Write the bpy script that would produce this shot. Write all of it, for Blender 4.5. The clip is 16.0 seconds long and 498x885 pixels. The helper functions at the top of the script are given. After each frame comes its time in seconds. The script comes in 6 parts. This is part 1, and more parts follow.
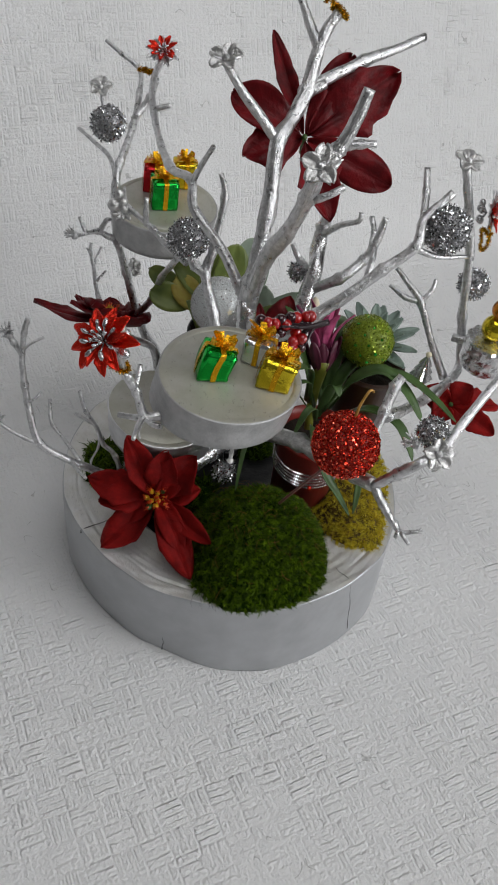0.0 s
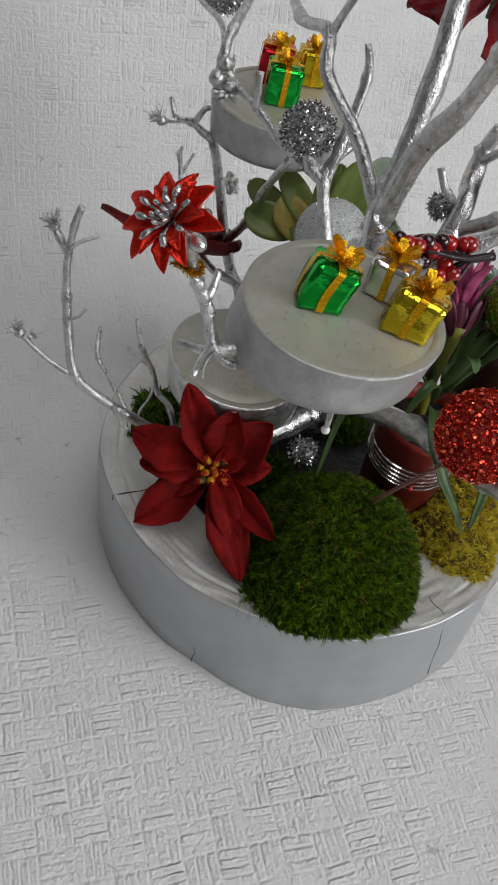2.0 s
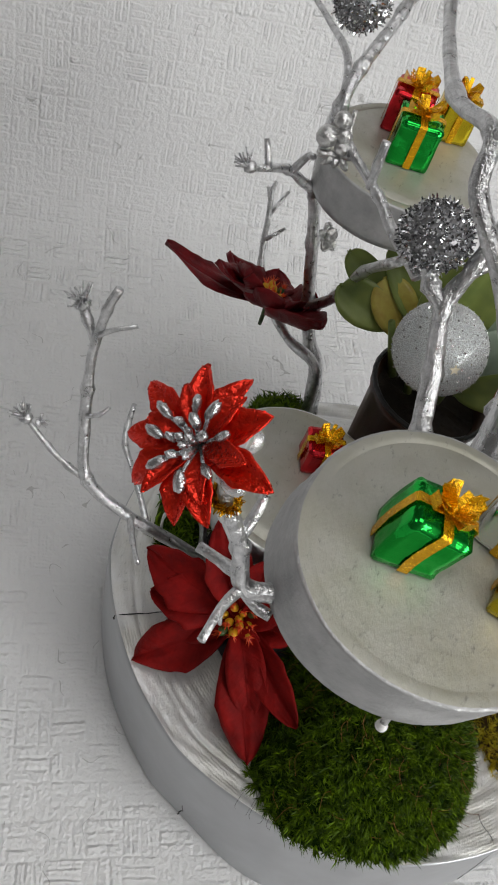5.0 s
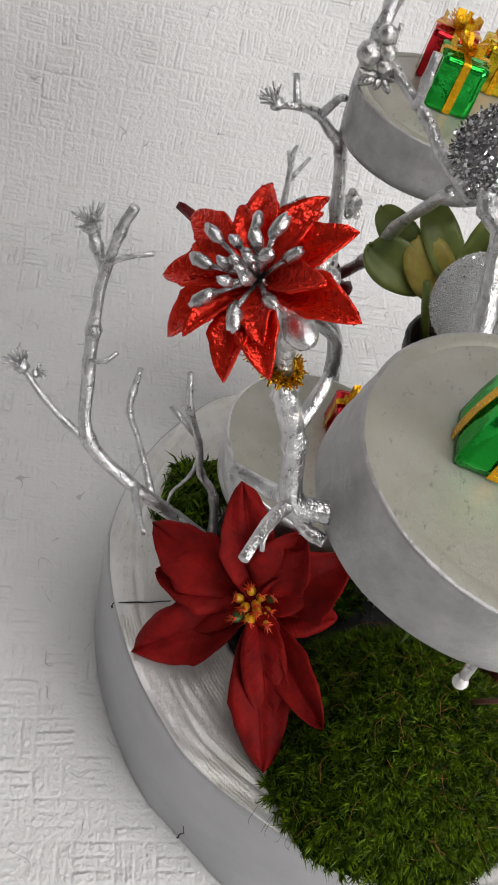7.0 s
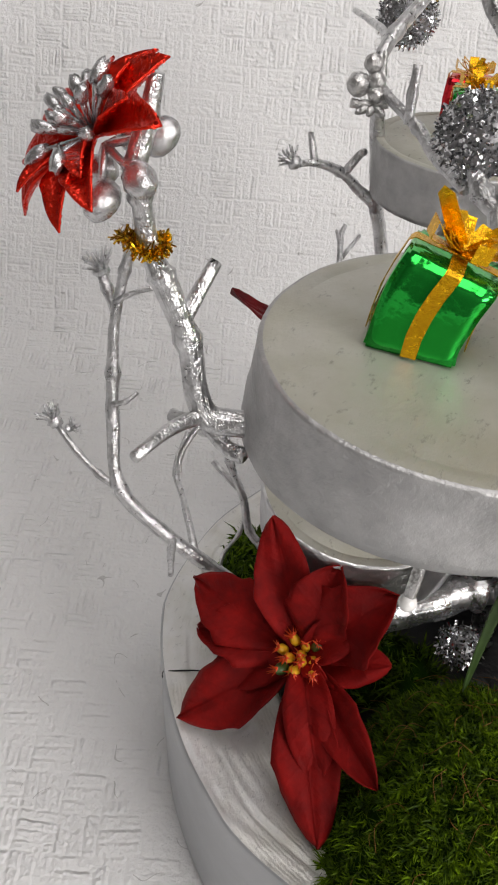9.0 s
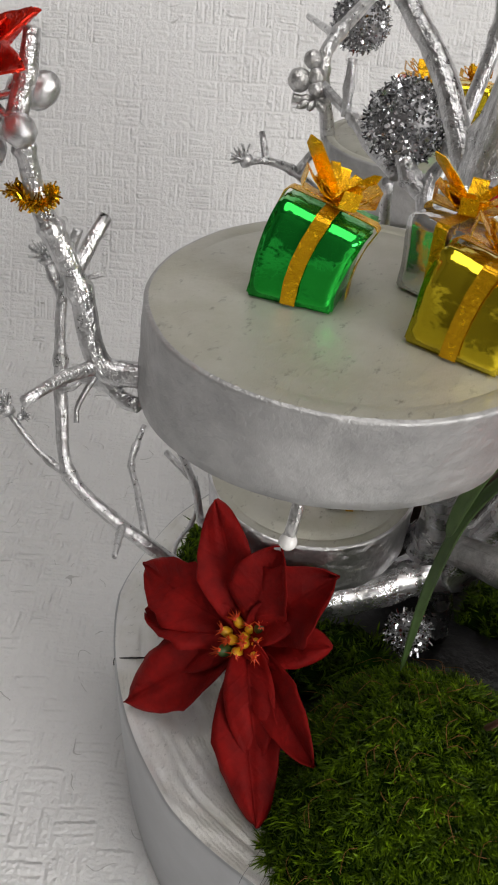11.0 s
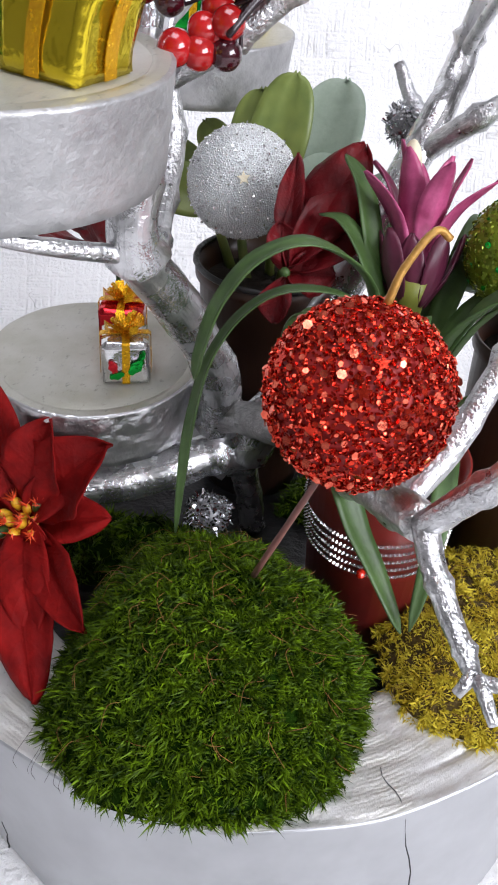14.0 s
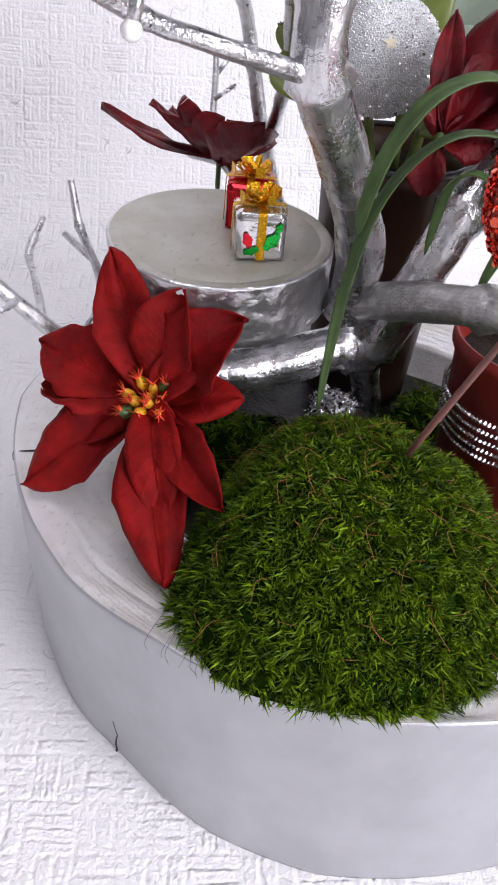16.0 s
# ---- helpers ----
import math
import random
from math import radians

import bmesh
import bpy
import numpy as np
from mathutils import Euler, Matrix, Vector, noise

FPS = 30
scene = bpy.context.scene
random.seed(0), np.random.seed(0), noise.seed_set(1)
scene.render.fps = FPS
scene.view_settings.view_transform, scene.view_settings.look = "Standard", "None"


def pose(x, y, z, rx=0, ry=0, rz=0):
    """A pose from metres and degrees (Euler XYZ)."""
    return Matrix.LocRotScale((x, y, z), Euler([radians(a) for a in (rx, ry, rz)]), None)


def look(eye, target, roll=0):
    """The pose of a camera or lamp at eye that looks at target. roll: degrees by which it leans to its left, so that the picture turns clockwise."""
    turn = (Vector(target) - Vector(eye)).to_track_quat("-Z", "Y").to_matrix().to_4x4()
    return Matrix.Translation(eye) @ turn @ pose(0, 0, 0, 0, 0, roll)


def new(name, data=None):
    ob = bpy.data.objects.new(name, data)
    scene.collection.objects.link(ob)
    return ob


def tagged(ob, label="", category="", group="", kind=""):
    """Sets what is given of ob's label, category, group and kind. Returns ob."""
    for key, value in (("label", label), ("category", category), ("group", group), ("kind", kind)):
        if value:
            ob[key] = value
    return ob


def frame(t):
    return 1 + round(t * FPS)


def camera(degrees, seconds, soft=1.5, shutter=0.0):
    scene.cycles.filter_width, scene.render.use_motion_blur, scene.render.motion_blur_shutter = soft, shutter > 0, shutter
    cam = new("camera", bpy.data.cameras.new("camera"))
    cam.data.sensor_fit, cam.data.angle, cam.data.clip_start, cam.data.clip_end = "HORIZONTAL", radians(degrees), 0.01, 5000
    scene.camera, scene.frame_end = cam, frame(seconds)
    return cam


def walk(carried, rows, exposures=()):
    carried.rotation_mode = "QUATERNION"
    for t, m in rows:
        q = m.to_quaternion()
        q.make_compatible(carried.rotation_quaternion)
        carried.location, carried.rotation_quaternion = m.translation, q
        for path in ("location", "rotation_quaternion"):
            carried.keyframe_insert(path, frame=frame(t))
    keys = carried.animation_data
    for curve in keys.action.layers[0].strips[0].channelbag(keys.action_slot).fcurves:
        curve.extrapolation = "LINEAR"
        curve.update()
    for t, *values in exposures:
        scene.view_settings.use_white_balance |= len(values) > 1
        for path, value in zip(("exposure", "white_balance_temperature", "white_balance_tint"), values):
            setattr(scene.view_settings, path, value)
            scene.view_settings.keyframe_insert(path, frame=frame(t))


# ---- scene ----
cam = camera(32.23, 16.0, soft=1.9)
PATH = [
    (0, (-0.04392, -0.48027, 0.72535), (0.03893, 0.21832, 0.01465), 12.12),
    (0.5, (-0.05317, -0.47226, 0.67364), (0.00699, 0.23855, -0.02717), 13.19),
    (1, (-0.04957, -0.43957, 0.63567), (-0.00215, 0.26721, -0.07018), 14.04),
    (1.5, (-0.04765, -0.40928, 0.61197), (-0.01518, 0.29385, -0.09835), 14.77),
    (2, (-0.04427, -0.36983, 0.58608), (-0.03261, 0.31250, -0.14487), 16.76),
    (2.5, (-0.02789, -0.32915, 0.57989), (-0.06588, 0.32912, -0.17193), 17.55),
    (3, (-0.01070, -0.30649, 0.58039), (-0.16883, 0.34108, -0.16504), 15.65),
    (3.5, (-0.00546, -0.28015, 0.58148), (-0.17358, 0.35843, -0.16949), 14.67),
    (4, (-0.02061, -0.25573, 0.58373), (-0.14201, 0.37668, -0.18133), 15.91),
    (4.5, (-0.05706, -0.22716, 0.56959), (-0.11184, 0.39553, -0.21096), 21.47),
    (5, (-0.07592, -0.20857, 0.56402), (-0.11118, 0.40995, -0.22096), 23.47),
    (5.2, (-0.07904, -0.20871, 0.55453), (-0.10883, 0.38710, -0.24804), 23.84),
    (7.3, (-0.07015, -0.21406, 0.49168), (-0.11845, 0.40310, -0.16160), 23.65),
    (7.5, (-0.05760, -0.21364, 0.49369), (-0.15052, 0.40659, -0.15182), 19.68),
    (8, (-0.02257, -0.21722, 0.48745), (-0.21889, 0.41832, -0.11881), 11.89),
    (8.2, (-0.00952, -0.21419, 0.47119), (-0.24224, 0.42086, -0.12258), 8.75),
    (10.3, (0.02007, -0.22662, 0.44068), (-0.31794, 0.49257, -0.16638), 6.03),
    (10.5, (0.02474, -0.22654, 0.44100), (-0.31406, 0.49403, -0.16397), 6.00),
    (11, (0.04298, -0.22004, 0.43907), (-0.28713, 0.50635, -0.16374), 5.48),
    (11.5, (0.06049, -0.21307, 0.43412), (-0.25725, 0.52033, -0.16684), 5.34),
    (12, (0.07197, -0.20872, 0.43132), (-0.24050, 0.52908, -0.16702), 5.01),
    (12.5, (0.09593, -0.20581, 0.43007), (-0.20154, 0.53934, -0.16681), 4.11),
    (13, (0.11671, -0.19927, 0.42981), (-0.15705, 0.55570, -0.16607), 4.81),
    (13.5, (0.12310, -0.19906, 0.41853), (-0.14863, 0.55345, -0.18137), 5.41),
    (14, (0.12238, -0.21333, 0.39339), (-0.14432, 0.54402, -0.20266), 4.96),
    (14.5, (0.11600, -0.22231, 0.37936), (-0.15956, 0.51152, -0.24157), 3.87),
    (15, (0.10275, -0.22584, 0.36580), (-0.17030, 0.50953, -0.25442), 4.91),
    (15.5, (0.08776, -0.23206, 0.35212), (-0.19156, 0.50974, -0.25757), 5.87),
    (16, (0.08392, -0.23802, 0.34274), (-0.19661, 0.50240, -0.26807), 5.75),
]
EXPOSURES = [(0, -0.27, 6700, 10), (2, -0.22, 6750, 10), (3.5, -0.08, 6800, 10), (5, 0.0, 6850, 10), (8, 0.34, 7050, 14), (11, 0.11, 7100, 12), (12.5, 0.44, 6800, 12), (13.5, 0.70, 6350, 14), (15, 0.92, 6450, 20), (16, 0.88, 6450, 22)]
walk(cam, [(t, look(eye, target, roll)) for t, eye, target, roll in PATH], exposures=EXPOSURES)

# ---- daylight: a window in the east wall and an added overhead lamp ----
world = bpy.data.worlds.new("sky")
scene.world = world
world.use_nodes = True
_wn = world.node_tree
_sky = _wn.nodes.new("ShaderNodeTexSky")
_sky.sky_type, _sky.sun_disc = "NISHITA", False
_sky.sun_elevation, _sky.sun_rotation = radians(25), radians(160)
_wn.nodes["Background"].inputs["Strength"].default_value = 0.12
_wn.links.new(_sky.outputs["Color"], _wn.nodes["Background"].inputs["Color"])

WINDOW_Y, WINDOW_Z, WINDOW_W, WINDOW_H, EAST = -1.15, 1.6, 2.4, 1.5, 3.0
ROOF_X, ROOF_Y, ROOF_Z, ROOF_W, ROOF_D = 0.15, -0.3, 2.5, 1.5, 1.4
win = bpy.data.lights.new("window_light", "AREA")
win.shape, win.size, win.size_y, win.energy, win.color = "RECTANGLE", WINDOW_W, WINDOW_H, 100, (0.96, 0.98, 1.0)
win_ob = new("window_light", win)
win_ob.matrix_world = look((EAST - 0.02, WINDOW_Y, WINDOW_Z), (0.0, WINDOW_Y, WINDOW_Z))
# Area lamp added overhead for light from above; its source is unseen.
roof = bpy.data.lights.new("added_top_light", "AREA")
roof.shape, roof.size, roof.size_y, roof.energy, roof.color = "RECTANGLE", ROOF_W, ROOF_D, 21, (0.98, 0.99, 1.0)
roof_ob = new("added_top_light", roof)
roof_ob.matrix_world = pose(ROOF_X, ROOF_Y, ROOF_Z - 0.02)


# ---- materials ----
def tree(name):
    m = bpy.data.materials.new(name)
    m.use_nodes = True
    nt = m.node_tree
    return m, nt, nt.nodes["Principled BSDF"]


def node(nt, kind, **ins):
    n = nt.nodes.new(kind)
    for k, v in ins.items():
        key = int(k[1:]) if k[0] == "i" and k[1:].isdigit() else k.replace("_", " ")
        if hasattr(v, "is_linked"):
            nt.links.new(v, n.inputs[key])
        else:
            n.inputs[key].default_value = v
    return n


def math_node(nt, op, a, b=0.0, c=0.0):
    n = nt.nodes.new("ShaderNodeMath")
    n.operation = op
    for i, v in enumerate((a, b, c)):
        if hasattr(v, "is_linked"):
            nt.links.new(v, n.inputs[i])
        else:
            n.inputs[i].default_value = v
    return n.outputs[0]


def blend(nt, fac, a, b):
    n = nt.nodes.new("ShaderNodeMix")
    n.data_type = "RGBA"
    for k, v in ((0, fac), (6, a), (7, b)):
        if hasattr(v, "is_linked"):
            nt.links.new(v, n.inputs[k])
        else:
            n.inputs[k].default_value = v
    return n.outputs[2]


def rgb(c, k=1.0):
    return (min(c[0] * k, 1), min(c[1] * k, 1), min(c[2] * k, 1), 1)


def surface(name, base, rough=0.5, metal=0.0, var=0.2, vscale=60, bump=0.3, bscale=400, depth=0.0005,
            second=None, coat=0.0, island=0.0, det=5.0, sheen=0.0, trans=0.0, stretch=None, spec=0.5, rvar=0.12, fibre=0.0, veins=0.0):
    """A painted or grown surface: colour drift, fine grain, uneven gloss and relief."""
    m, nt, b = tree(name)
    co = node(nt, "ShaderNodeTexCoord").outputs["Object"]
    if stretch:
        co = node(nt, "ShaderNodeMapping", Vector=co, Scale=stretch).outputs[0]
    n1 = node(nt, "ShaderNodeTexNoise", Vector=co, Scale=vscale, Detail=4.0, Roughness=0.6).outputs["Fac"]
    n2 = node(nt, "ShaderNodeTexNoise", Vector=co, Scale=bscale, Detail=det, Roughness=0.65).outputs["Fac"]
    drift = node(nt, "ShaderNodeMapRange", Value=n1, i1=0.3, i2=0.7).outputs[0]
    col = blend(nt, drift, rgb(base, 1 - var), rgb(second or base, 1 + var * 0.6))
    grain = node(nt, "ShaderNodeMapRange", Value=n2, i1=0.35, i2=0.65).outputs[0]
    col = blend(nt, math_node(nt, "MULTIPLY", grain, var * 0.6), col, rgb(base, 0.55))
    if island:
        r = node(nt, "ShaderNodeNewGeometry").outputs["Random Per Island"]
        col = blend(nt, math_node(nt, "MULTIPLY", r, island), col, rgb(base, 0.3))
    nt.links.new(col, b.inputs["Base Color"])
    ro = math_node(nt, "MULTIPLY_ADD", n1, rvar * 2, rough - rvar)
    nt.links.new(ro, b.inputs["Roughness"])
    b.inputs["Metallic"].default_value = metal
    b.inputs["Coat Weight"].default_value = coat
    b.inputs["Coat Roughness"].default_value = 0.08
    b.inputs["Sheen Weight"].default_value = sheen
    b.inputs["Specular IOR Level"].default_value = spec
    if trans:
        b.inputs["Subsurface Weight"].default_value = trans
        b.inputs["Subsurface Radius"].default_value = (0.004, 0.003, 0.002)
    h = math_node(nt, "MULTIPLY_ADD", n1, 0.6, math_node(nt, "MULTIPLY", n2, 0.9 if fibre else 1.0))
    if veins:
        at = nt.nodes.new("ShaderNodeAttribute")
        at.attribute_name = "grain"
        sx = node(nt, "ShaderNodeSeparateXYZ", Vector=at.outputs["Vector"])
        au = math_node(nt, "ABSOLUTE", sx.outputs[1])
        jit = math_node(nt, "MULTIPLY", n1, 0.5)
        ph = math_node(nt, "FRACT", math_node(nt, "ADD", math_node(nt, "MULTIPLY_ADD", au, -1.5, math_node(nt, "MULTIPLY", sx.outputs[0], 8.0)), jit))
        tri = math_node(nt, "ABSOLUTE", math_node(nt, "SUBTRACT", ph, 0.5))
        line = node(nt, "ShaderNodeMapRange", Value=tri, i1=0.0, i2=0.16, i3=1.0, i4=0.0).outputs[0]
        rib = node(nt, "ShaderNodeMapRange", Value=au, i1=0.0, i2=0.07, i3=1.0, i4=0.0).outputs[0]
        vein = math_node(nt, "MAXIMUM", math_node(nt, "MULTIPLY", line, 0.6), rib)
        h = math_node(nt, "MULTIPLY_ADD", vein, -veins, h)
        nt.links.new(blend(nt, math_node(nt, "MULTIPLY", vein, 0.07), col, rgb(base, 0.7)), b.inputs["Base Color"])
    if fibre:
        at = nt.nodes.new("ShaderNodeAttribute")
        at.attribute_name = "grain"
        n3 = node(nt, "ShaderNodeTexNoise", Vector=at.outputs["Vector"], Scale=0.8, Detail=2.0, Roughness=0.5).outputs["Fac"]
        h = math_node(nt, "MULTIPLY_ADD", n3, fibre, h)
        groove = node(nt, "ShaderNodeMapRange", Value=n3, i1=0.30, i2=0.46, i3=0.6, i4=0.0).outputs[0]
        nt.links.new(blend(nt, groove, col, rgb(base, 0.45)), b.inputs["Base Color"])
    bp = node(nt, "ShaderNodeBump", Strength=bump, Distance=depth, Height=h)
    nt.links.new(bp.outputs[0], b.inputs["Normal"])
    return m


def paper_material():
    """Embossed vinyl wallpaper: blocks of broad strips in basket weave, with stray fibres pressed into it."""
    m, nt, b = tree("embossed_paper")
    uv = node(nt, "ShaderNodeUVMap").outputs[0]
    wob = node(nt, "ShaderNodeTexNoise", Vector=uv, Scale=16.0, Detail=2.0).outputs["Color"]
    fine = node(nt, "ShaderNodeTexNoise", Vector=uv, Scale=160.0, Detail=3.0, Roughness=0.6).outputs["Color"]
    shift = []
    for tex, amp in ((wob, 0.006), (fine, 0.0026)):
        off = node(nt, "ShaderNodeVectorMath", i0=tex, i1=(0.5, 0.5, 0.5))
        off.operation = "SUBTRACT"
        sc = node(nt, "ShaderNodeVectorMath", i0=off.outputs[0], i1=(amp, amp, 0.0))
        sc.operation = "MULTIPLY"
        shift.append(sc.outputs[0])
    add = node(nt, "ShaderNodeVectorMath", i0=uv, i1=shift[0])
    add = node(nt, "ShaderNodeVectorMath", i0=add.outputs[0], i1=shift[1])
    sep = node(nt, "ShaderNodeSeparateXYZ", Vector=add.outputs[0])
    cell = 0.0222
    cu, cv = math_node(nt, "DIVIDE", sep.outputs[0], cell), math_node(nt, "DIVIDE", sep.outputs[1], cell)
    iu, iv = math_node(nt, "FLOOR", cu), math_node(nt, "FLOOR", cv)
    par = math_node(nt, "FLOORED_MODULO", math_node(nt, "ADD", iu, iv), 2.0)
    inv = math_node(nt, "SUBTRACT", 1.0, par)
    fu, fv = math_node(nt, "FRACT", cu), math_node(nt, "FRACT", cv)
    along = math_node(nt, "ADD", math_node(nt, "MULTIPLY", fu, par), math_node(nt, "MULTIPLY", fv, inv))
    across = math_node(nt, "ADD", math_node(nt, "MULTIPLY", fv, par), math_node(nt, "MULTIPLY", fu, inv))
    cid = node(nt, "ShaderNodeCombineXYZ", X=iu, Y=iv, Z=0.37)
    crand = node(nt, "ShaderNodeTexWhiteNoise", Vector=cid.outputs[0])
    count = math_node(nt, "ADD", 3.0, math_node(nt, "GREATER_THAN", crand.outputs["Value"], 0.72))
    strips = math_node(nt, "MULTIPLY", along, count)
    sfrac = math_node(nt, "FRACT", strips)
    sid = node(nt, "ShaderNodeCombineXYZ", X=math_node(nt, "ADD", math_node(nt, "FLOOR", strips), math_node(nt, "MULTIPLY", iu, 5.0)), Y=iv, Z=par)
    srand = node(nt, "ShaderNodeTexWhiteNoise", Vector=sid.outputs[0])
    wn = srand.outputs["Value"]
    mid_ = math_node(nt, "ABSOLUTE", math_node(nt, "SUBTRACT", sfrac, 0.5))
    ridge = node(nt, "ShaderNodeMapRange", Value=sfrac, i1=0.55, i2=0.85, i3=0.0, i4=1.0).outputs[0]
    bulge = node(nt, "ShaderNodeMapRange", Value=mid_, i1=0.5, i2=0.22, i3=0.0, i4=1.0)
    bulge.interpolation_type = "SMOOTHSTEP"
    ends = math_node(nt, "ABSOLUTE", math_node(nt, "SUBTRACT", across, 0.5))
    seam = node(nt, "ShaderNodeMapRange", Value=ends, i1=0.5, i2=0.4, i3=0.0, i4=1.0)
    seam.interpolation_type = "SMOOTHSTEP"
    patch = node(nt, "ShaderNodeTexNoise", Vector=uv, Scale=60.0, Detail=3.0, Roughness=0.6).outputs["Fac"]
    mask = node(nt, "ShaderNodeMapRange", Value=patch, i1=0.36, i2=0.6, i3=0.15, i4=1.0).outputs[0]
    h = math_node(nt, "MULTIPLY_ADD", ridge, 0.5, 0.7)
    h = math_node(nt, "MULTIPLY", math_node(nt, "MULTIPLY", h, bulge.outputs[0]), math_node(nt, "MULTIPLY_ADD", wn, 0.9, 0.5))
    h = math_node(nt, "MULTIPLY", math_node(nt, "MULTIPLY", h, seam.outputs[0]), mask)
    worn = node(nt, "ShaderNodeTexNoise", Vector=uv, Scale=7.0, Detail=3.0).outputs["Fac"]
    h = math_node(nt, "MULTIPLY", h, node(nt, "ShaderNodeMapRange", Value=worn, i1=0.36, i2=0.64, i3=0.35, i4=1.15).outputs[0])
    grain = node(nt, "ShaderNodeTexNoise", Vector=uv, Scale=240.0, Detail=5.0, Roughness=0.7).outputs["Fac"]
    h = math_node(nt, "MULTIPLY_ADD", grain, 1.5, h)
    hair = node(nt, "ShaderNodeTexNoise", Vector=uv, Scale=38.0, Detail=1.0, Roughness=0.4).outputs["Fac"]
    sparse = node(nt, "ShaderNodeTexNoise", Vector=uv, Scale=34.0, Detail=2.0).outputs["Fac"]
    thin = math_node(nt, "LESS_THAN", math_node(nt, "ABSOLUTE", math_node(nt, "SUBTRACT", hair, 0.5)), 0.0042)
    fib = math_node(nt, "MULTIPLY", thin, math_node(nt, "GREATER_THAN", sparse, 0.62))
    h = math_node(nt, "MULTIPLY_ADD", fib, 0.8, h)
    bp = node(nt, "ShaderNodeBump", Strength=1.0, Distance=0.0014, Height=h)
    nt.links.new(bp.outputs[0], b.inputs["Normal"])
    big = node(nt, "ShaderNodeTexNoise", Vector=uv, Scale=5.0, Detail=3.0).outputs["Fac"]
    col = blend(nt, big, (0.74, 0.74, 0.745, 1), (0.81, 0.81, 0.805, 1))
    col = blend(nt, math_node(nt, "MULTIPLY", fib, 0.55), col, (0.35, 0.34, 0.33, 1))
    nt.links.new(col, b.inputs["Base Color"])
    b.inputs["Roughness"].default_value = 0.45
    b.inputs["Specular IOR Level"].default_value = 0.4
    return m


def slice_material(name, base, ring_scale):
    """Silver-painted sawn wood: faint year rings, brush marks and yellowed patches."""
    m, nt, b = tree(name)
    co = node(nt, "ShaderNodeTexCoord").outputs["Object"]
    wav = nt.nodes.new("ShaderNodeTexWave")
    wav.wave_type, wav.rings_direction = "RINGS", "Z"
    nt.links.new(co, wav.inputs["Vector"])
    for k, v in (("Scale", ring_scale), ("Distortion", 2.5 if ring_scale > 50 else 4.0), ("Detail", 3.0), ("Detail Scale", 1.5)):
        wav.inputs[k].default_value = v * (4.5 if k == "Scale" and ring_scale < 50 else 1)
    n1 = node(nt, "ShaderNodeTexNoise", Vector=co, Scale=35.0, Detail=4.0, Roughness=0.6).outputs["Fac"]
    st = node(nt, "ShaderNodeMapping", Vector=co, Scale=(1.0, 0.5, 1.0)).outputs[0]
    n2 = node(nt, "ShaderNodeTexNoise", Vector=st, Scale=420.0, Detail=5.0, Roughness=0.7).outputs["Fac"]
    d = node(nt, "ShaderNodeMapRange", Value=n1, i1=0.35, i2=0.68).outputs[0]
    col = blend(nt, d, rgb(base, 1.05), rgb((base[0], base[1] * 0.985, base[2] * 0.90), 0.86))
    sp = node(nt, "ShaderNodeMapRange", Value=n2, i1=0.59, i2=0.72).outputs[0]
    col = blend(nt, math_node(nt, "MULTIPLY", sp, 0.7 if ring_scale > 50 else 0.6), col, rgb(base, 0.4))
    nt.links.new(col, b.inputs["Base Color"])
    b.inputs["Metallic"].default_value = 0.5 if ring_scale > 50 else 0.55
    nt.links.new(math_node(nt, "MULTIPLY_ADD", n1, 0.3, 0.32 if ring_scale > 50 else 0.26), b.inputs["Roughness"])
    saw = math_node(nt, "MULTIPLY", wav.outputs["Fac"], node(nt, "ShaderNodeMapRange", Value=n1, i1=0.42, i2=0.62).outputs[0])
    h = math_node(nt, "MULTIPLY_ADD", saw, 0.10 if ring_scale > 50 else 0.16, math_node(nt, "MULTIPLY", n2, 0.8 if ring_scale > 50 else 0.9))
    if ring_scale < 50:
        cut = node(nt, "ShaderNodeMapRange", Value=saw, i1=0.5, i2=0.9, i3=0.0, i4=0.12).outputs[0]
        nt.links.new(blend(nt, cut, col, rgb(base, 0.45)), b.inputs["Base Color"])
    bp = node(nt, "ShaderNodeBump", Strength=0.5 if ring_scale > 50 else 0.7, Distance=0.0008, Height=h)
    nt.links.new(bp.outputs[0], b.inputs["Normal"])
    return m


PAPER = paper_material()
WALL = surface("room_paint", (0.18, 0.175, 0.17), 0.8, var=0.05, vscale=3, bump=0.1, bscale=60, depth=0.002)
SLICE = slice_material("silver_wood", (0.47, 0.465, 0.42), 60.0)
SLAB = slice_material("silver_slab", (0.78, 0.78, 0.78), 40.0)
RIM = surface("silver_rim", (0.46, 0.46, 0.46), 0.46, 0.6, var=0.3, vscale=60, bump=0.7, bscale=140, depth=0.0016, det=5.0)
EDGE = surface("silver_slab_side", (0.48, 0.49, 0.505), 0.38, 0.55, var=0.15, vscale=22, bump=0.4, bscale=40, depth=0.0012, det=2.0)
FOILRIM = surface("silver_foil_rim", (0.72, 0.72, 0.73), 0.36, 0.9, var=0.15, vscale=70, bump=0.6, bscale=55, depth=0.006, det=2.0)
BARK = surface("silver_bark", (0.71, 0.71, 0.72), 0.3, 0.97, var=0.35, vscale=220, bump=0.9, bscale=640, depth=0.0009, det=2.0, fibre=0.5, rvar=0.1)
SOFT = surface("silver_matt", (0.70, 0.695, 0.69), 0.33, 0.93, var=0.35, vscale=220, bump=0.9, bscale=600, depth=0.0009, det=2.0, fibre=0.5, rvar=0.1)
TRUNK = surface("silver_gloss", (0.74, 0.74, 0.75), 0.27, 0.95, var=0.3, vscale=90, bump=0.75, bscale=300, depth=0.0008, det=3.0, fibre=0.5, rvar=0.12)
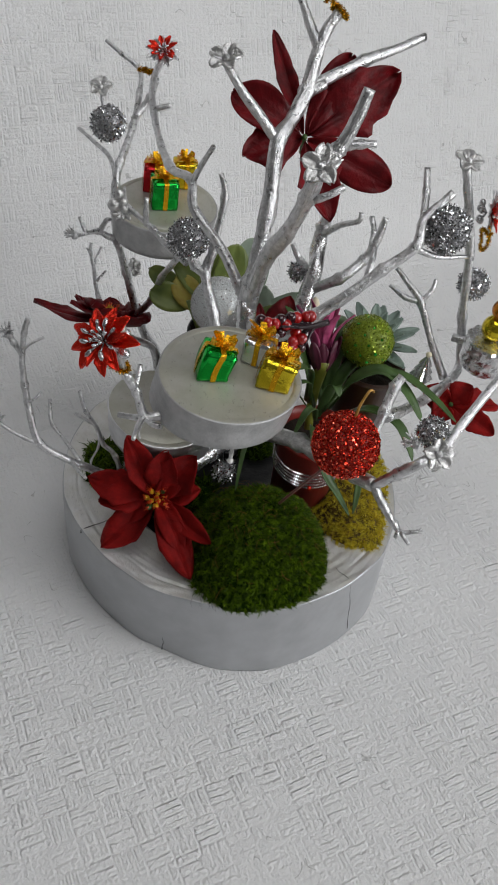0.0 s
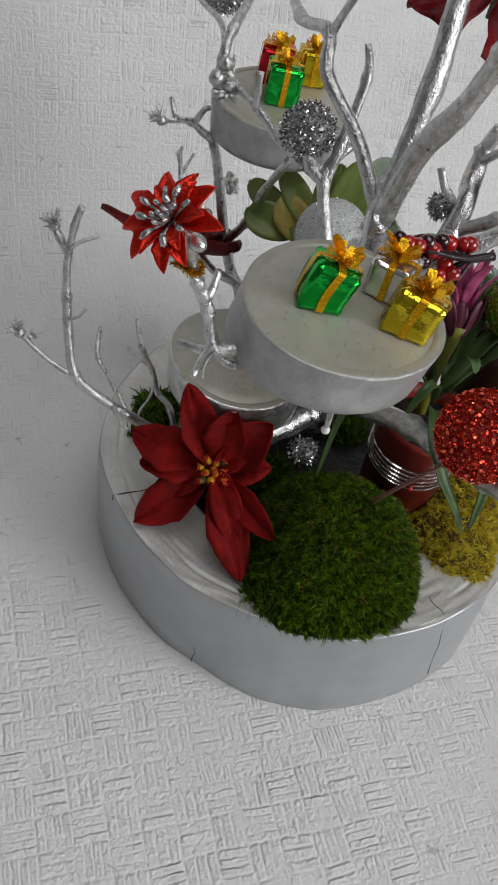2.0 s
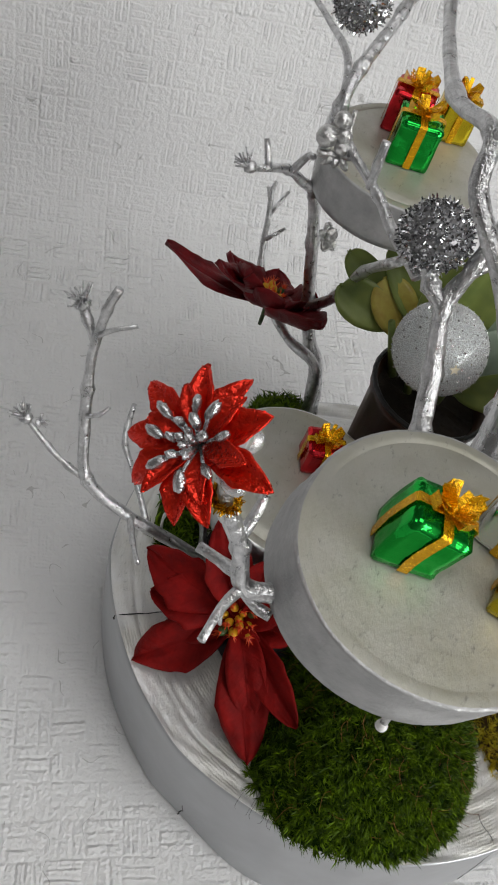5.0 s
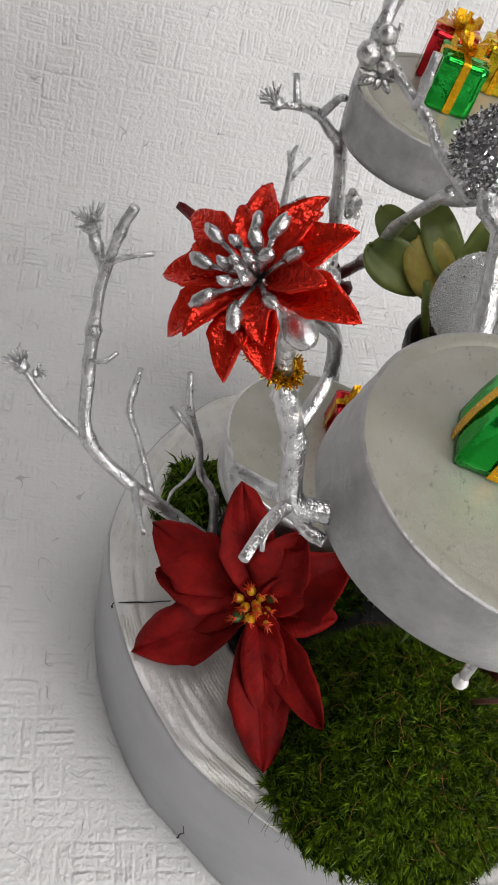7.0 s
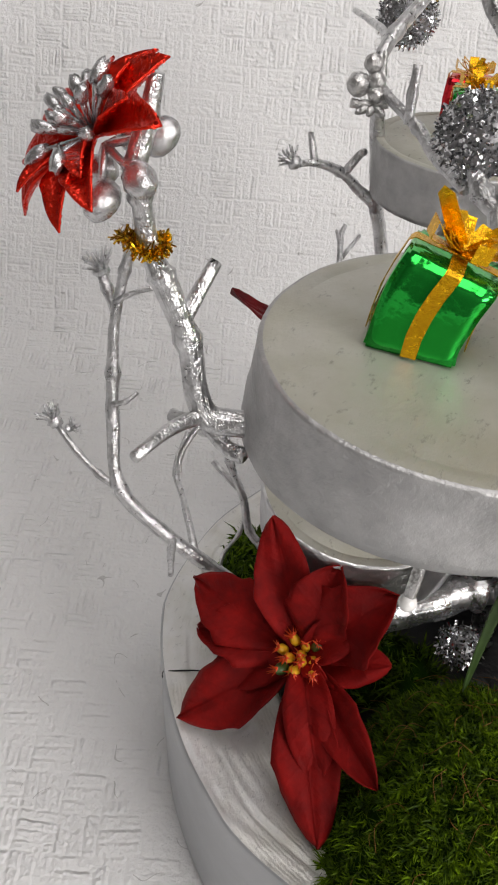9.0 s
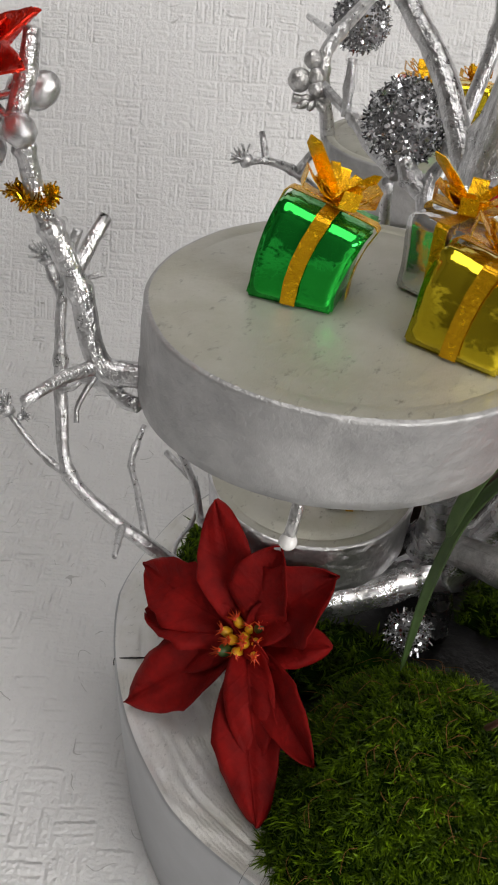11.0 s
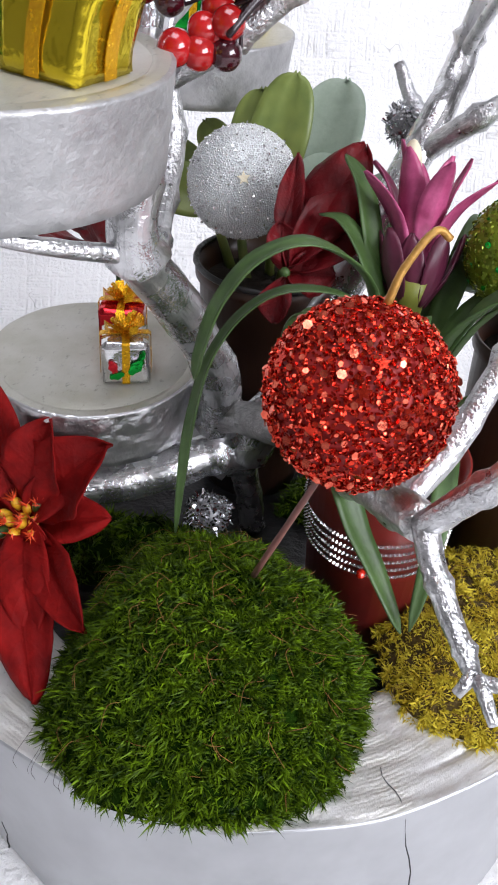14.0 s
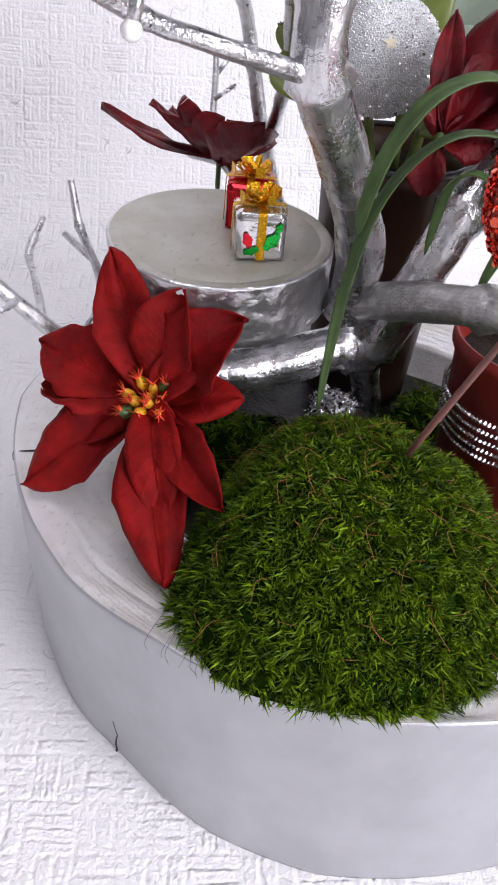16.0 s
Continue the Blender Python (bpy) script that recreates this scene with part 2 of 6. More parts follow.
DARK = surface("black_liner", (0.012, 0.012, 0.013), 0.35, var=0.3, bump=0.6, bscale=90, depth=0.003)
CRACK = surface("crack_dark", (0.02, 0.02, 0.02), 0.8, var=0.2)
SOIL = surface("soil", (0.035, 0.024, 0.016), 0.95, var=0.5, bump=1.0, bscale=300, depth=0.004)
POIN = surface("poinsettia_red", (0.185, 0.0045, 0.0045), 0.65, var=0.3, vscale=70, bump=0.6, bscale=330, depth=0.0009,
               second=(0.26, 0.007, 0.006), spec=0.12, veins=0.35)
WINE = surface("poinsettia_wine", (0.09, 0.0035, 0.006), 0.42, var=0.35, vscale=60, bump=0.6, bscale=260, depth=0.0011,
               second=(0.175, 0.006, 0.009), spec=0.2, veins=0.22)
BUD_Y = surface("bud_yellow", (0.82, 0.45, 0.02), 0.4, var=0.25, vscale=300, bump=0.3)
BUD_G = surface("bud_green", (0.05, 0.10, 0.02), 0.45, var=0.3, vscale=300)
BUD_R = surface("bud_red", (0.90, 0.085, 0.012), 0.4, var=0.25, vscale=300)
MOSS = surface("moss_blade", (0.006, 0.036, 0.0006), 0.55, var=0.5, vscale=190, bump=0.1, second=(0.17, 0.29, 0.004),
               island=0.8, spec=0.15)
MOSS_BED = surface("moss_bed", (0.010, 0.030, 0.001), 0.95, spec=0.05, var=0.5, vscale=60, bump=0.8, bscale=300, depth=0.003)
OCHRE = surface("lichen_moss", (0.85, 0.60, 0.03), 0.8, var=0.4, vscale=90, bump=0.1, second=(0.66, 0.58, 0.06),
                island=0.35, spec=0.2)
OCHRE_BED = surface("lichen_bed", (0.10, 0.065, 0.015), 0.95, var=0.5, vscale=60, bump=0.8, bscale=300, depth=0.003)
STRAW = surface("dry_straw", (0.28, 0.12, 0.03), 0.8, var=0.4, vscale=90, bump=0.1)
RED_GLIT = surface("red_glitter", (0.95, 0.05, 0.02), 0.16, 0.92, var=0.4, vscale=500, bump=0.2, second=(0.8, 0.06, 0.03),
                   island=0.6)
RED_SPARK = surface("red_sparkle", (1.0, 0.10, 0.05), 0.12, 0.85, var=0.3, vscale=500, bump=0.1, second=(1.0, 0.2, 0.12))
RED_LEAF = surface("red_glitter_leaf", (0.90, 0.028, 0.010), 0.2, 0.7, var=0.4, vscale=700, bump=0.5, bscale=700, depth=0.0009, det=2.0)
RED_BODY = surface("red_core", (0.34, 0.010, 0.008), 0.6, 0.0, var=0.3, vscale=300)
GREEN_GLIT = surface("green_glitter", (0.22, 0.34, 0.015), 0.22, 0.6, var=0.4, vscale=500, bump=0.2,
                     second=(0.42, 0.5, 0.05), island=0.6)
GREEN_BODY = surface("green_core", (0.20, 0.27, 0.008), 0.5, 0.1, var=0.35, vscale=120)
SILV_GLIT = surface("silver_glitter", (0.75, 0.76, 0.78), 0.16, 1.0, var=0.25, vscale=400, bump=0.15, island=0.6)
SILV_CORE = surface("silver_core", (0.32, 0.32, 0.33), 0.4, 0.7, var=0.3, vscale=300)
DROP = surface("silver_drops", (0.62, 0.62, 0.63), 0.14, 0.85, var=0.4, vscale=500, bump=0.5, bscale=900, depth=0.0006)
BEAD = surface("silver_beads", (0.93, 0.95, 0.95), 0.2, 0.35, var=0.2, vscale=300, bump=0.1)
FROST = surface("frosted_core", (0.80, 0.83, 0.83), 0.35, 0.3, var=0.12, vscale=200)
BERRY_R = surface("berry_red", (0.36, 0.007, 0.007), 0.12, var=0.3, vscale=120, bump=0.05, coat=0.6)
BERRY_D = surface("berry_dark", (0.035, 0.004, 0.008), 0.12, var=0.4, vscale=120, bump=0.05, coat=0.6)
STEM_D = surface("stem_dark", (0.02, 0.008, 0.012), 0.3, var=0.3, bump=0.4)
PINK = surface("bract_magenta", (0.34, 0.025, 0.11), 0.45, var=0.3, vscale=90, bump=0.2, second=(0.48, 0.09, 0.21))
WINEB = surface("bract_wine", (0.10, 0.012, 0.035), 0.45, var=0.3, vscale=90)
CREAM = surface("bud_cream", (0.75, 0.68, 0.5), 0.5, var=0.15)
PEARL = surface("pearl_white", (0.85, 0.84, 0.82), 0.25, var=0.08, coat=0.4)
YGREEN = surface("stalk_yellow", (0.22, 0.24, 0.03), 0.5, var=0.2)
BLADE = surface("strap_leaf", (0.045, 0.095, 0.022), 0.5, var=0.3, vscale=60, bump=0.35, bscale=350, depth=0.0004,
                second=(0.065, 0.125, 0.03), stretch=(1, 1, 1))
FLESHY = surface("fleshy_leaf", (0.17, 0.24, 0.06), 0.4, var=0.3, vscale=50, bump=0.15, second=(0.24, 0.29, 0.07))
YELLOWED = surface("yellowed_leaf", (0.45, 0.30, 0.05), 0.45, var=0.3, vscale=70, bump=0.15, second=(0.40, 0.36, 0.07))
PALE = surface("pale_leaf", (0.34, 0.43, 0.33), 0.5, var=0.2, vscale=60, bump=0.3, second=(0.34, 0.42, 0.33))
ROSETTE = surface("rosette_leaf", (0.22, 0.30, 0.26), 0.55, var=0.25, vscale=60, bump=0.2, second=(0.30, 0.38, 0.33))
POT_RED = surface("pot_terracotta", (0.26, 0.022, 0.016), 0.4, var=0.2, vscale=40, bump=0.1)
POT_BROWN = surface("pot_brown", (0.055, 0.022, 0.012), 0.4, var=0.4, vscale=40, bump=0.2)
CRYSTAL = surface("rhinestone", (0.85, 0.84, 0.84), 0.08, 0.9, var=0.1, vscale=900, island=0.6)
GEM = surface("red_gem", (0.8, 0.03, 0.01), 0.08, 0.3, var=0.1, coat=0.5)
STICK = surface("stick_brown", (0.22, 0.09, 0.075), 0.5, var=0.25, vscale=200)
AMBER = surface("amber_gold", (0.62, 0.22, 0.02), 0.22, 0.75, var=0.2, vscale=90, bump=0.1)
HOOK = surface("gold_cord", (0.45, 0.24, 0.05), 0.4, 0.4, var=0.3, vscale=400, bump=0.4, bscale=1200)


def foil(name, base, rough=0.15):
    return surface(name, base, rough, 0.9, var=0.1, vscale=60, bump=0.3, bscale=60, depth=0.0045, rvar=0.05, det=0.0)


FOIL_GREEN = foil("foil_green", (0.006, 0.46, 0.055))
FOIL_GOLD = foil("foil_gold", (0.72, 0.56, 0.03))
FOIL_SILVER = foil("foil_silver", (0.80, 0.80, 0.80))
FOIL_RED = foil("foil_red", (0.68, 0.025, 0.035))
RIBBON = surface("ribbon_gold", (1.0, 0.48, 0.012), 0.24, 0.75, var=0.3, vscale=900, bump=0.35, bscale=1600, depth=0.0006)
TINSEL = surface("tinsel_gold", (0.80, 0.45, 0.02), 0.2, 0.9, var=0.3, vscale=900, island=0.6)


# ---- mesh helpers ----
def vec(*a):
    return np.array(a, float)


def unit(v):
    v = np.asarray(v, float)
    return v / (np.linalg.norm(v) + 1e-12)


def rnd(a=-1.0, b=1.0):
    return random.uniform(a, b)


def rand_dir():
    while True:
        v = vec(rnd(), rnd(), rnd())
        n = np.linalg.norm(v)
        if 0.1 < n < 1:
            return v / n


def smooth_path(pts, per=6):
    """A Catmull-Rom curve through pts."""
    p = [np.asarray(q, float) for q in pts]
    if len(p) < 3:
        return [p[0] + (p[-1] - p[0]) * i / per for i in range(per + 1)]
    p = [2 * p[0] - p[1]] + p + [2 * p[-1] - p[-2]]
    out = []
    for i in range(1, len(p) - 2):
        a, b, c, d = p[i - 1: i + 3]
        for k in range(per):
            t = k / per
            out.append(0.5 * (2 * b + (c - a) * t + (2 * a - 5 * b + 4 * c - d) * t * t + (3 * b - a - 3 * c + d) * t ** 3))
    return out + [p[-2]]


class Geo:
    def __init__(self):
        self.v, self.f, self.g = [], [], []

    def add(self, verts, faces, grain=None):
        k = len(self.v)
        self.g += [tuple(map(float, q)) for q in grain] if grain else [(float(q[0]) * 420, float(q[1]) * 420, float(q[2]) * 90) for q in verts]
        self.v += [tuple(map(float, q)) for q in verts]
        self.f += [tuple(i + k for i in f) for f in faces]
        return self

    def tube(self, pts, r0, r1, sides=11, per=6, rough=0.09, knots=True):
        p = smooth_path(pts, per) if per else [np.asarray(q, float) for q in pts]
        n = len(p)
        ref, verts, faces, seed, grain, run = vec(0.3, 0.2, 1), [], [], rnd(0, 90), [], 0.0
        for i in range(n):
            t = unit(p[min(i + 1, n - 1)] - p[max(i - 1, 0)])
            a = unit(np.cross(t, ref))
            ref = np.cross(a, t)
            s = i / (n - 1)
            run += np.linalg.norm(p[i] - p[i - 1]) if i else 0.0
            r = r0 + (r1 - r0) * s
            if knots:
                r *= 1 + 0.13 * noise.noise(Vector((seed, run * 60, 1.7)))
                if per and 0 < i < n - 1 and i % per == 0 and noise.noise(Vector((seed * 3.1, i * 0.71, 4.2))) > 0.0:
                    r *= 1.28
            for k in range(sides):
                w = 2 * math.pi * k / sides
                d = math.cos(w) * a + math.sin(w) * ref
                q = p[i] + d * r
                grain.append((math.cos(w) * r * 1000 + seed, math.sin(w) * r * 1000, run * 80))
                wob = noise.noise(Vector((q * 160 + seed).tolist())) + 0.6 * noise.noise(Vector((q * 420 - seed).tolist()))
                ridge = noise.noise(Vector((math.cos(w) * 2.6 + seed, math.sin(w) * 2.6, s * n * 0.22))) if rough > 0.08 else 0
                verts.append(q + d * r * (rough * wob + 0.14 * ridge))
        for i in range(n - 1):
            for k in range(sides):
                j = (k + 1) % sides
                faces.append((i * sides + k, i * sides + j, (i + 1) * sides + j, (i + 1) * sides + k))
        faces += [tuple(range(sides - 1, -1, -1)), tuple((n - 1) * sides + k for k in range(sides))]
        return self.add(verts, faces, grain)

    def ball(self, c, r, seg=16, rings=10, wob=0.0, stretch=(1, 1, 1), axis=None):
        c, verts, faces = np.asarray(c, float), [], []
        if axis is not None:
            z = unit(axis)
            x = unit(np.cross(z, (0.31, 0.9, 0.2)))
            basis = np.array([x, np.cross(z, x), z]).T
        else:
            basis = np.eye(3)
        for i in range(rings + 1):
            a = math.pi * i / rings
            for k in range(seg):
                w = 2 * math.pi * k / seg
                d = vec(math.sin(a) * math.cos(w), math.sin(a) * math.sin(w), math.cos(a))
                q = r * (1 + (wob * noise.noise(Vector((d * 3 + c * 70).tolist())) if wob else 0))
                verts.append(c + basis @ (d * q * np.array(stretch)))
        for i in range(rings):
            for k in range(seg):
                j = (k + 1) % seg
                if i == 0:
                    faces.append((k, seg + k, seg + j))
                elif i == rings - 1:
                    faces.append((i * seg + k, (i + 1) * seg + k, i * seg + j))
                else:
                    faces.append((i * seg + k, (i + 1) * seg + k, (i + 1) * seg + j, i * seg + j))
        return self.add(verts, faces)

    def octa(self, c, r, axis=(0, 0, 1), tall=1.0):
        z = unit(axis)
        x = unit(np.cross(z, (0.37, 0.81, 0.43)))
        y = np.cross(z, x)
        c = np.asarray(c, float)
        q = [c + x * r, c + y * r, c - x * r, c - y * r, c + z * r * tall, c - z * r * tall]
        return self.add(q, [(0, 1, 4), (1, 2, 4), (2, 3, 4), (3, 0, 4), (1, 0, 5), (2, 1, 5), (3, 2, 5), (0, 3, 5)])

    def flake(self, c, r, nrm, sides=5):
        z = unit(nrm)
        x = unit(np.cross(z, rand_dir()))
        y = np.cross(z, x)
        c = np.asarray(c, float)
        ring = [c + r * (math.cos(2 * math.pi * k / sides) * x + math.sin(2 * math.pi * k / sides) * y) for k in range(sides)]
        low = [q - z * r * 0.35 for q in ring]
        faces = [tuple(range(sides))] + [(k, sides + k, sides + (k + 1) % sides, (k + 1) % sides) for k in range(sides)]
        return self.add(ring + low, faces)

    def sheet(self, fn, n, m, thick):
        """A curved sheet with real thickness; fn(s, u) gives its upper face, s in 0..1, u in -1..1."""
        top = [[np.asarray(fn(i / n, 2 * j / m - 1), float) for j in range(m + 1)] for i in range(n + 1)]
        low = []
        for i in range(n + 1):
            row = []
            for j in range(m + 1):
                ds = top[min(i + 1, n)][j] - top[max(i - 1, 0)][j]
                du = top[i][min(j + 1, m)] - top[i][max(j - 1, 0)]
                k = np.cross(ds, du)
                if np.linalg.norm(k) < 1e-12:
                    ii = min(max(i, 1), n - 1)
                    k = np.cross(top[ii + 1][m // 2] - top[ii - 1][m // 2], top[ii][m] - top[ii][0])
                row.append(top[i][j] + unit(k) * thick)
            low.append(row)
        verts = [q for r in top for q in r] + [q for r in low for q in r]
        w, h = m + 1, (n + 1) * (m + 1)
        faces = []
        for i in range(n):
            for j in range(m):
                a = i * w + j
                faces.append((a, a + w, a + w + 1, a + 1))
                faces.append((h + a, h + a + 1, h + a + w + 1, h + a + w))
            a, b = i * w, i * w + m
            faces += [(a, h + a, h + a + w, a + w), (b, b + w, h + b + w, h + b)]
        for j in range(m):
            a, b = j, n * w + j
            faces += [(a, a + 1, h + a + 1, h + a), (b, h + b, h + b + 1, b + 1)]
        own = [(i / n, 2 * j / m - 1, 0.0) for i in range(n + 1) for j in range(m + 1)]
        return self.add(verts, faces, own + own)

    def petal(self, base, tip, nrm, width, bow=0.12, cup=0.15, lobes=0.0, wave=0.05, n=20, m=10, thick=0.0005, fat=0.42, oval=False, roll=0.0):
        base, tip = np.asarray(base, float), np.asarray(tip, float)
        ax = tip - base
        L = np.linalg.norm(ax)
        side = unit(np.cross(ax, nrm) + unit(nrm) * L * roll)
        up = unit(np.cross(side, ax))
        ph, teeth = rnd(0, 6), [(rnd(0.46, 0.56), rnd(0.66, 0.74)) for _ in (0, 1)]

        def prof(s):
            if not 0 < s < 1:
                return 0.0
            if oval == "obovate":
                return (s ** 0.9) * ((1 - s) ** 0.6) / 0.531
            if oval:
                return (s ** 0.62) * ((1 - s) ** 0.42) / ((fat ** 0.62) * ((1 - fat) ** 0.42))
            return (s ** 0.8) * ((1 - s) ** 0.72) / 0.583

        def fn(s, u):
            if oval:
                s = 0.5 - 0.5 * math.cos(math.pi * s)
            w = width / 2 * min(prof(s), 1.05) + 0.0004
            if lobes:
                t1, t2 = teeth[u > 0]
                saw = 0.0
                for t, k in ((t1, 1.0), (t2, 0.4)):
                    x = (s - t + 0.2) / 0.2
                    saw += k * (x if 0 < x < 1 else max(0.0, 1 - (x - 1) * 2.6) if x >= 1 else 0.0)
                w *= 1 + 1.5 * lobes * saw * abs(u) ** 2
            z = bow * L * math.sin(math.pi * s * 0.9) + cup * w * abs(u) ** 1.3
            z += wave * width * math.sin(5 * s + 3 * u + ph) * abs(u)
            z += 0.35 * wave * width * noise.noise(Vector((s * 5 + ph, u * 2.2, ph))) * (1 - 0.5 * abs(u)) * min(1, 4 * s)
            z -= 0.035 * width * math.exp(-(u / 0.12) ** 2)
            for vein in (0.25, 0.42, 0.58, 0.74):
                z -= 0.009 * width * math.exp(-((s - vein - 0.16 * abs(u)) / 0.03) ** 2)
            return base + ax * s + side * (u * w) + up * z
        return self.sheet(fn, n, m, thick)

    def strap(self, pts, width, up=(0, 0, 1), crease=0.25, n=5, thick=0.0007, taper=0.5):
        p = smooth_path(pts, n)
        k = len(p) - 1

        def fn(s, u):
            x = s * k
            i = min(int(x), k - 1)
            c = p[i] + (p[i + 1] - p[i]) * (x - i)
            t = unit(p[i + 1] - p[i])
            side = unit(np.cross(t, up))
            nn = unit(np.cross(side, t))
            w = width / 2 * min(1.0, 0.55 + 1.6 * s) * max(0.02, (1 - s ** 3) ** taper)
            return c + side * (u * w) + nn * (crease * w * abs(u))
        return self.sheet(fn, k, 4, thick)


BASE = {}


def thing(name, at, label, category, group="", kind=""):
    ob = new(name)
    ob.empty_display_size = 0.01
    ob.location = at
    BASE[ob] = np.array(at, float)
    return tagged(ob, label, category, group, kind)


def part(name, geo, material, parent, label="", smooth=True, kind=""):
    """One mesh under a thing or under a part."""
    off = BASE[parent]
    me = bpy.data.meshes.new(name)
    me.from_pydata([(x - off[0], y - off[1], z - off[2]) for x, y, z in geo.v], [], geo.f)
    me.materials.append(material)
    if material in (BARK, SOFT, TRUNK, POIN, WINE):
        me.attributes.new("grain", "FLOAT_VECTOR", "POINT").data.foreach_set("vector", np.array(geo.g, float).ravel())
    if smooth:
        me.polygons.foreach_set("use_smooth", [True] * len(me.polygons))
    ob = new(name, me)
    ob.parent = parent
    BASE[ob] = off
    return tagged(ob, label, kind=kind)


def solo(name, geo, material, label, category, group="", kind="", smooth=True):
    me = bpy.data.meshes.new(name)
    me.from_pydata(geo.v, [], geo.f)
    me.materials.append(material)
    if smooth:
        me.polygons.foreach_set("use_smooth", [True] * len(me.polygons))
    return tagged(new(name, me), label, category, group, kind)


def block(name, lo, hi, material, label, category="wall"):
    g = Geo()
    (a, b, c), (d, e, f) = lo, hi
    g.add([(a, b, c), (d, b, c), (d, e, c), (a, e, c), (a, b, f), (d, b, f), (d, e, f), (a, e, f)],
          [(3, 2, 1, 0), (4, 5, 6, 7), (0, 1, 5, 4), (1, 2, 6, 5), (2, 3, 7, 6), (3, 0, 4, 7)])
    return solo(name, g, material, label, category, kind="structure", smooth=False)


# ---- the room that closes the place ----
X0, X1, Y0, Y1, Z0, Z1 = -2.2, EAST, -2.4, 2.4, -0.03, ROOF_Z
block("floor", (X0, Y0, Z0 - 0.1), (X1, Y1, Z0), WALL, "plain grey floor under the paper", "floor")
# Unseen ceiling, left open only where the added overhead lamp hangs.
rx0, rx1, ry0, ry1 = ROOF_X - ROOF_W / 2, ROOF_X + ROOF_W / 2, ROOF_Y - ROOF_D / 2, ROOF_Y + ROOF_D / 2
block("ceiling", (X0, Y0, Z1), (rx0, Y1, Z1 + 0.1), WALL, "plain ceiling beside the opening for the added lamp", "ceiling")
block("ceiling", (rx1, Y0, Z1), (X1, Y1, Z1 + 0.1), WALL, "plain ceiling beside the opening for the added lamp", "ceiling")
block("ceiling", (rx0, Y0, Z1), (rx1, ry0, Z1 + 0.1), WALL, "plain ceiling beside the opening for the added lamp", "ceiling")
block("ceiling", (rx0, ry1, Z1), (rx1, Y1, Z1 + 0.1), WALL, "plain ceiling beside the opening for the added lamp", "ceiling")
block("wall_west", (X0 - 0.1, Y0, Z0), (X0, Y1, Z1), WALL, "plain grey painted wall")
block("wall_south", (X0, Y0 - 0.1, Z0), (X1, Y0, Z1), WALL, "plain grey painted wall")
block("wall_north", (X0, Y1, Z0), (X1, Y1 + 0.1, Z1), WALL, "plain grey painted wall")
wy0, wy1 = WINDOW_Y - WINDOW_W / 2, WINDOW_Y + WINDOW_W / 2
wz0, wz1 = WINDOW_Z - WINDOW_H / 2, WINDOW_Z + WINDOW_H / 2
block("wall_east", (X1, Y0, Z0), (X1 + 0.1, wy0, Z1), WALL, "plain grey wall beside the window")
block("wall_east", (X1, wy1, Z0), (X1 + 0.1, Y1, Z1), WALL, "plain grey wall beside the window")
block("wall_east", (X1, wy0, Z0), (X1 + 0.1, wy1, wz0), WALL, "plain grey wall under the window")
block("wall_east", (X1, wy0, wz1), (X1 + 0.1, wy1, Z1), WALL, "plain grey wall over the window")


def paper_sweep():
    """A length of wallpaper that lies flat and then rises behind the arrangement in one curve."""
    along, out = unit((1, 0.5, 0)), unit((-0.5, 1, 0))
    prof = [(-1.5, 0), (-1.0, 0), (-0.5, 0), (0.0, 0), (0.25, 0), (0.36, 0.0), (0.43, 0.004), (0.48, 0.022), (0.512, 0.065),
            (0.536, 0.125), (0.566, 0.195), (0.602, 0.275), (0.68, 0.45), (0.78, 0.68), (0.88, 0.92)]
    line = smooth_path([(a, b, 0) for a, b in prof], 6)
    lens = np.concatenate([[0], np.cumsum([np.linalg.norm(line[i + 1] - line[i]) for i in range(len(line) - 1)])])
    cols, verts, faces, uvs = 60, [], [], []
    n = len(line)
    for layer in (0, 1):
        for i, q in enumerate(line):
            for j in range(cols + 1):
                s = -1.6 + 2.9 * j / cols
                wob = 0.004 * noise.noise(Vector((s * 2.2, q[0] * 2.4, 3.1))) * (1 if q[1] > 0.02 else 0.15)
                p = along * s + out * (q[0] + wob)
                verts.append((p[0], p[1], q[1] - (0.0008 + 0.0282 * (q[1] < 0.001)) * layer + 0 * wob))
                uvs.append((s, lens[i]))
    h, w = n * (cols + 1), cols + 1
    for i in range(n - 1):
        for j in range(cols):
            a = i * w + j
            faces.append((a, a + 1, a + w + 1, a + w))
            faces.append((h + a, h + a + w, h + a + w + 1, h + a + 1))
    for j in range(cols):
        faces += [(j, h + j, h + j + 1, j + 1)]
    g = Geo().add(verts, faces)
    ob = solo("backdrop", g, PAPER, "white embossed wallpaper laid flat and curving up behind", "backdrop", kind="structure")
    lay = ob.data.uv_layers.new(name="UVMap")
    for loop in ob.data.loops:
        lay.data[loop.index].uv = uvs[loop.vertex_index]


paper_sweep()


# ---- the wooden base and its slices ----
CX, CY, TOP = 0.015, 0.09, 0.095


def slab_r(w):
    facet = (w - radians(288)) % (2 * math.pi / 8) - math.pi / 8
    return (0.1595 + 0.0055 * math.cos(2 * (w - radians(177)))) * (0.82 + 0.18 * math.cos(math.pi / 8) / math.cos(facet) / 0.948 - 0.001)


def flare(w, z):
    """The trunk widens towards its foot on the front and right side and draws in on the other."""
    a = (math.degrees(w) + 180) % 360 - 180
    up = min(max((a + 112) / 27, 0), 1)
    down = 1 - min(max((a - 5) / 40, 0), 1)
    drawn = max(0.0, math.cos(w - radians(205))) ** 2
    return (0.056 * up * up * (3 - 2 * up) * down * down * (3 - 2 * down) - 0.022 * drawn) * max(0.0, 1 - z / 0.09)


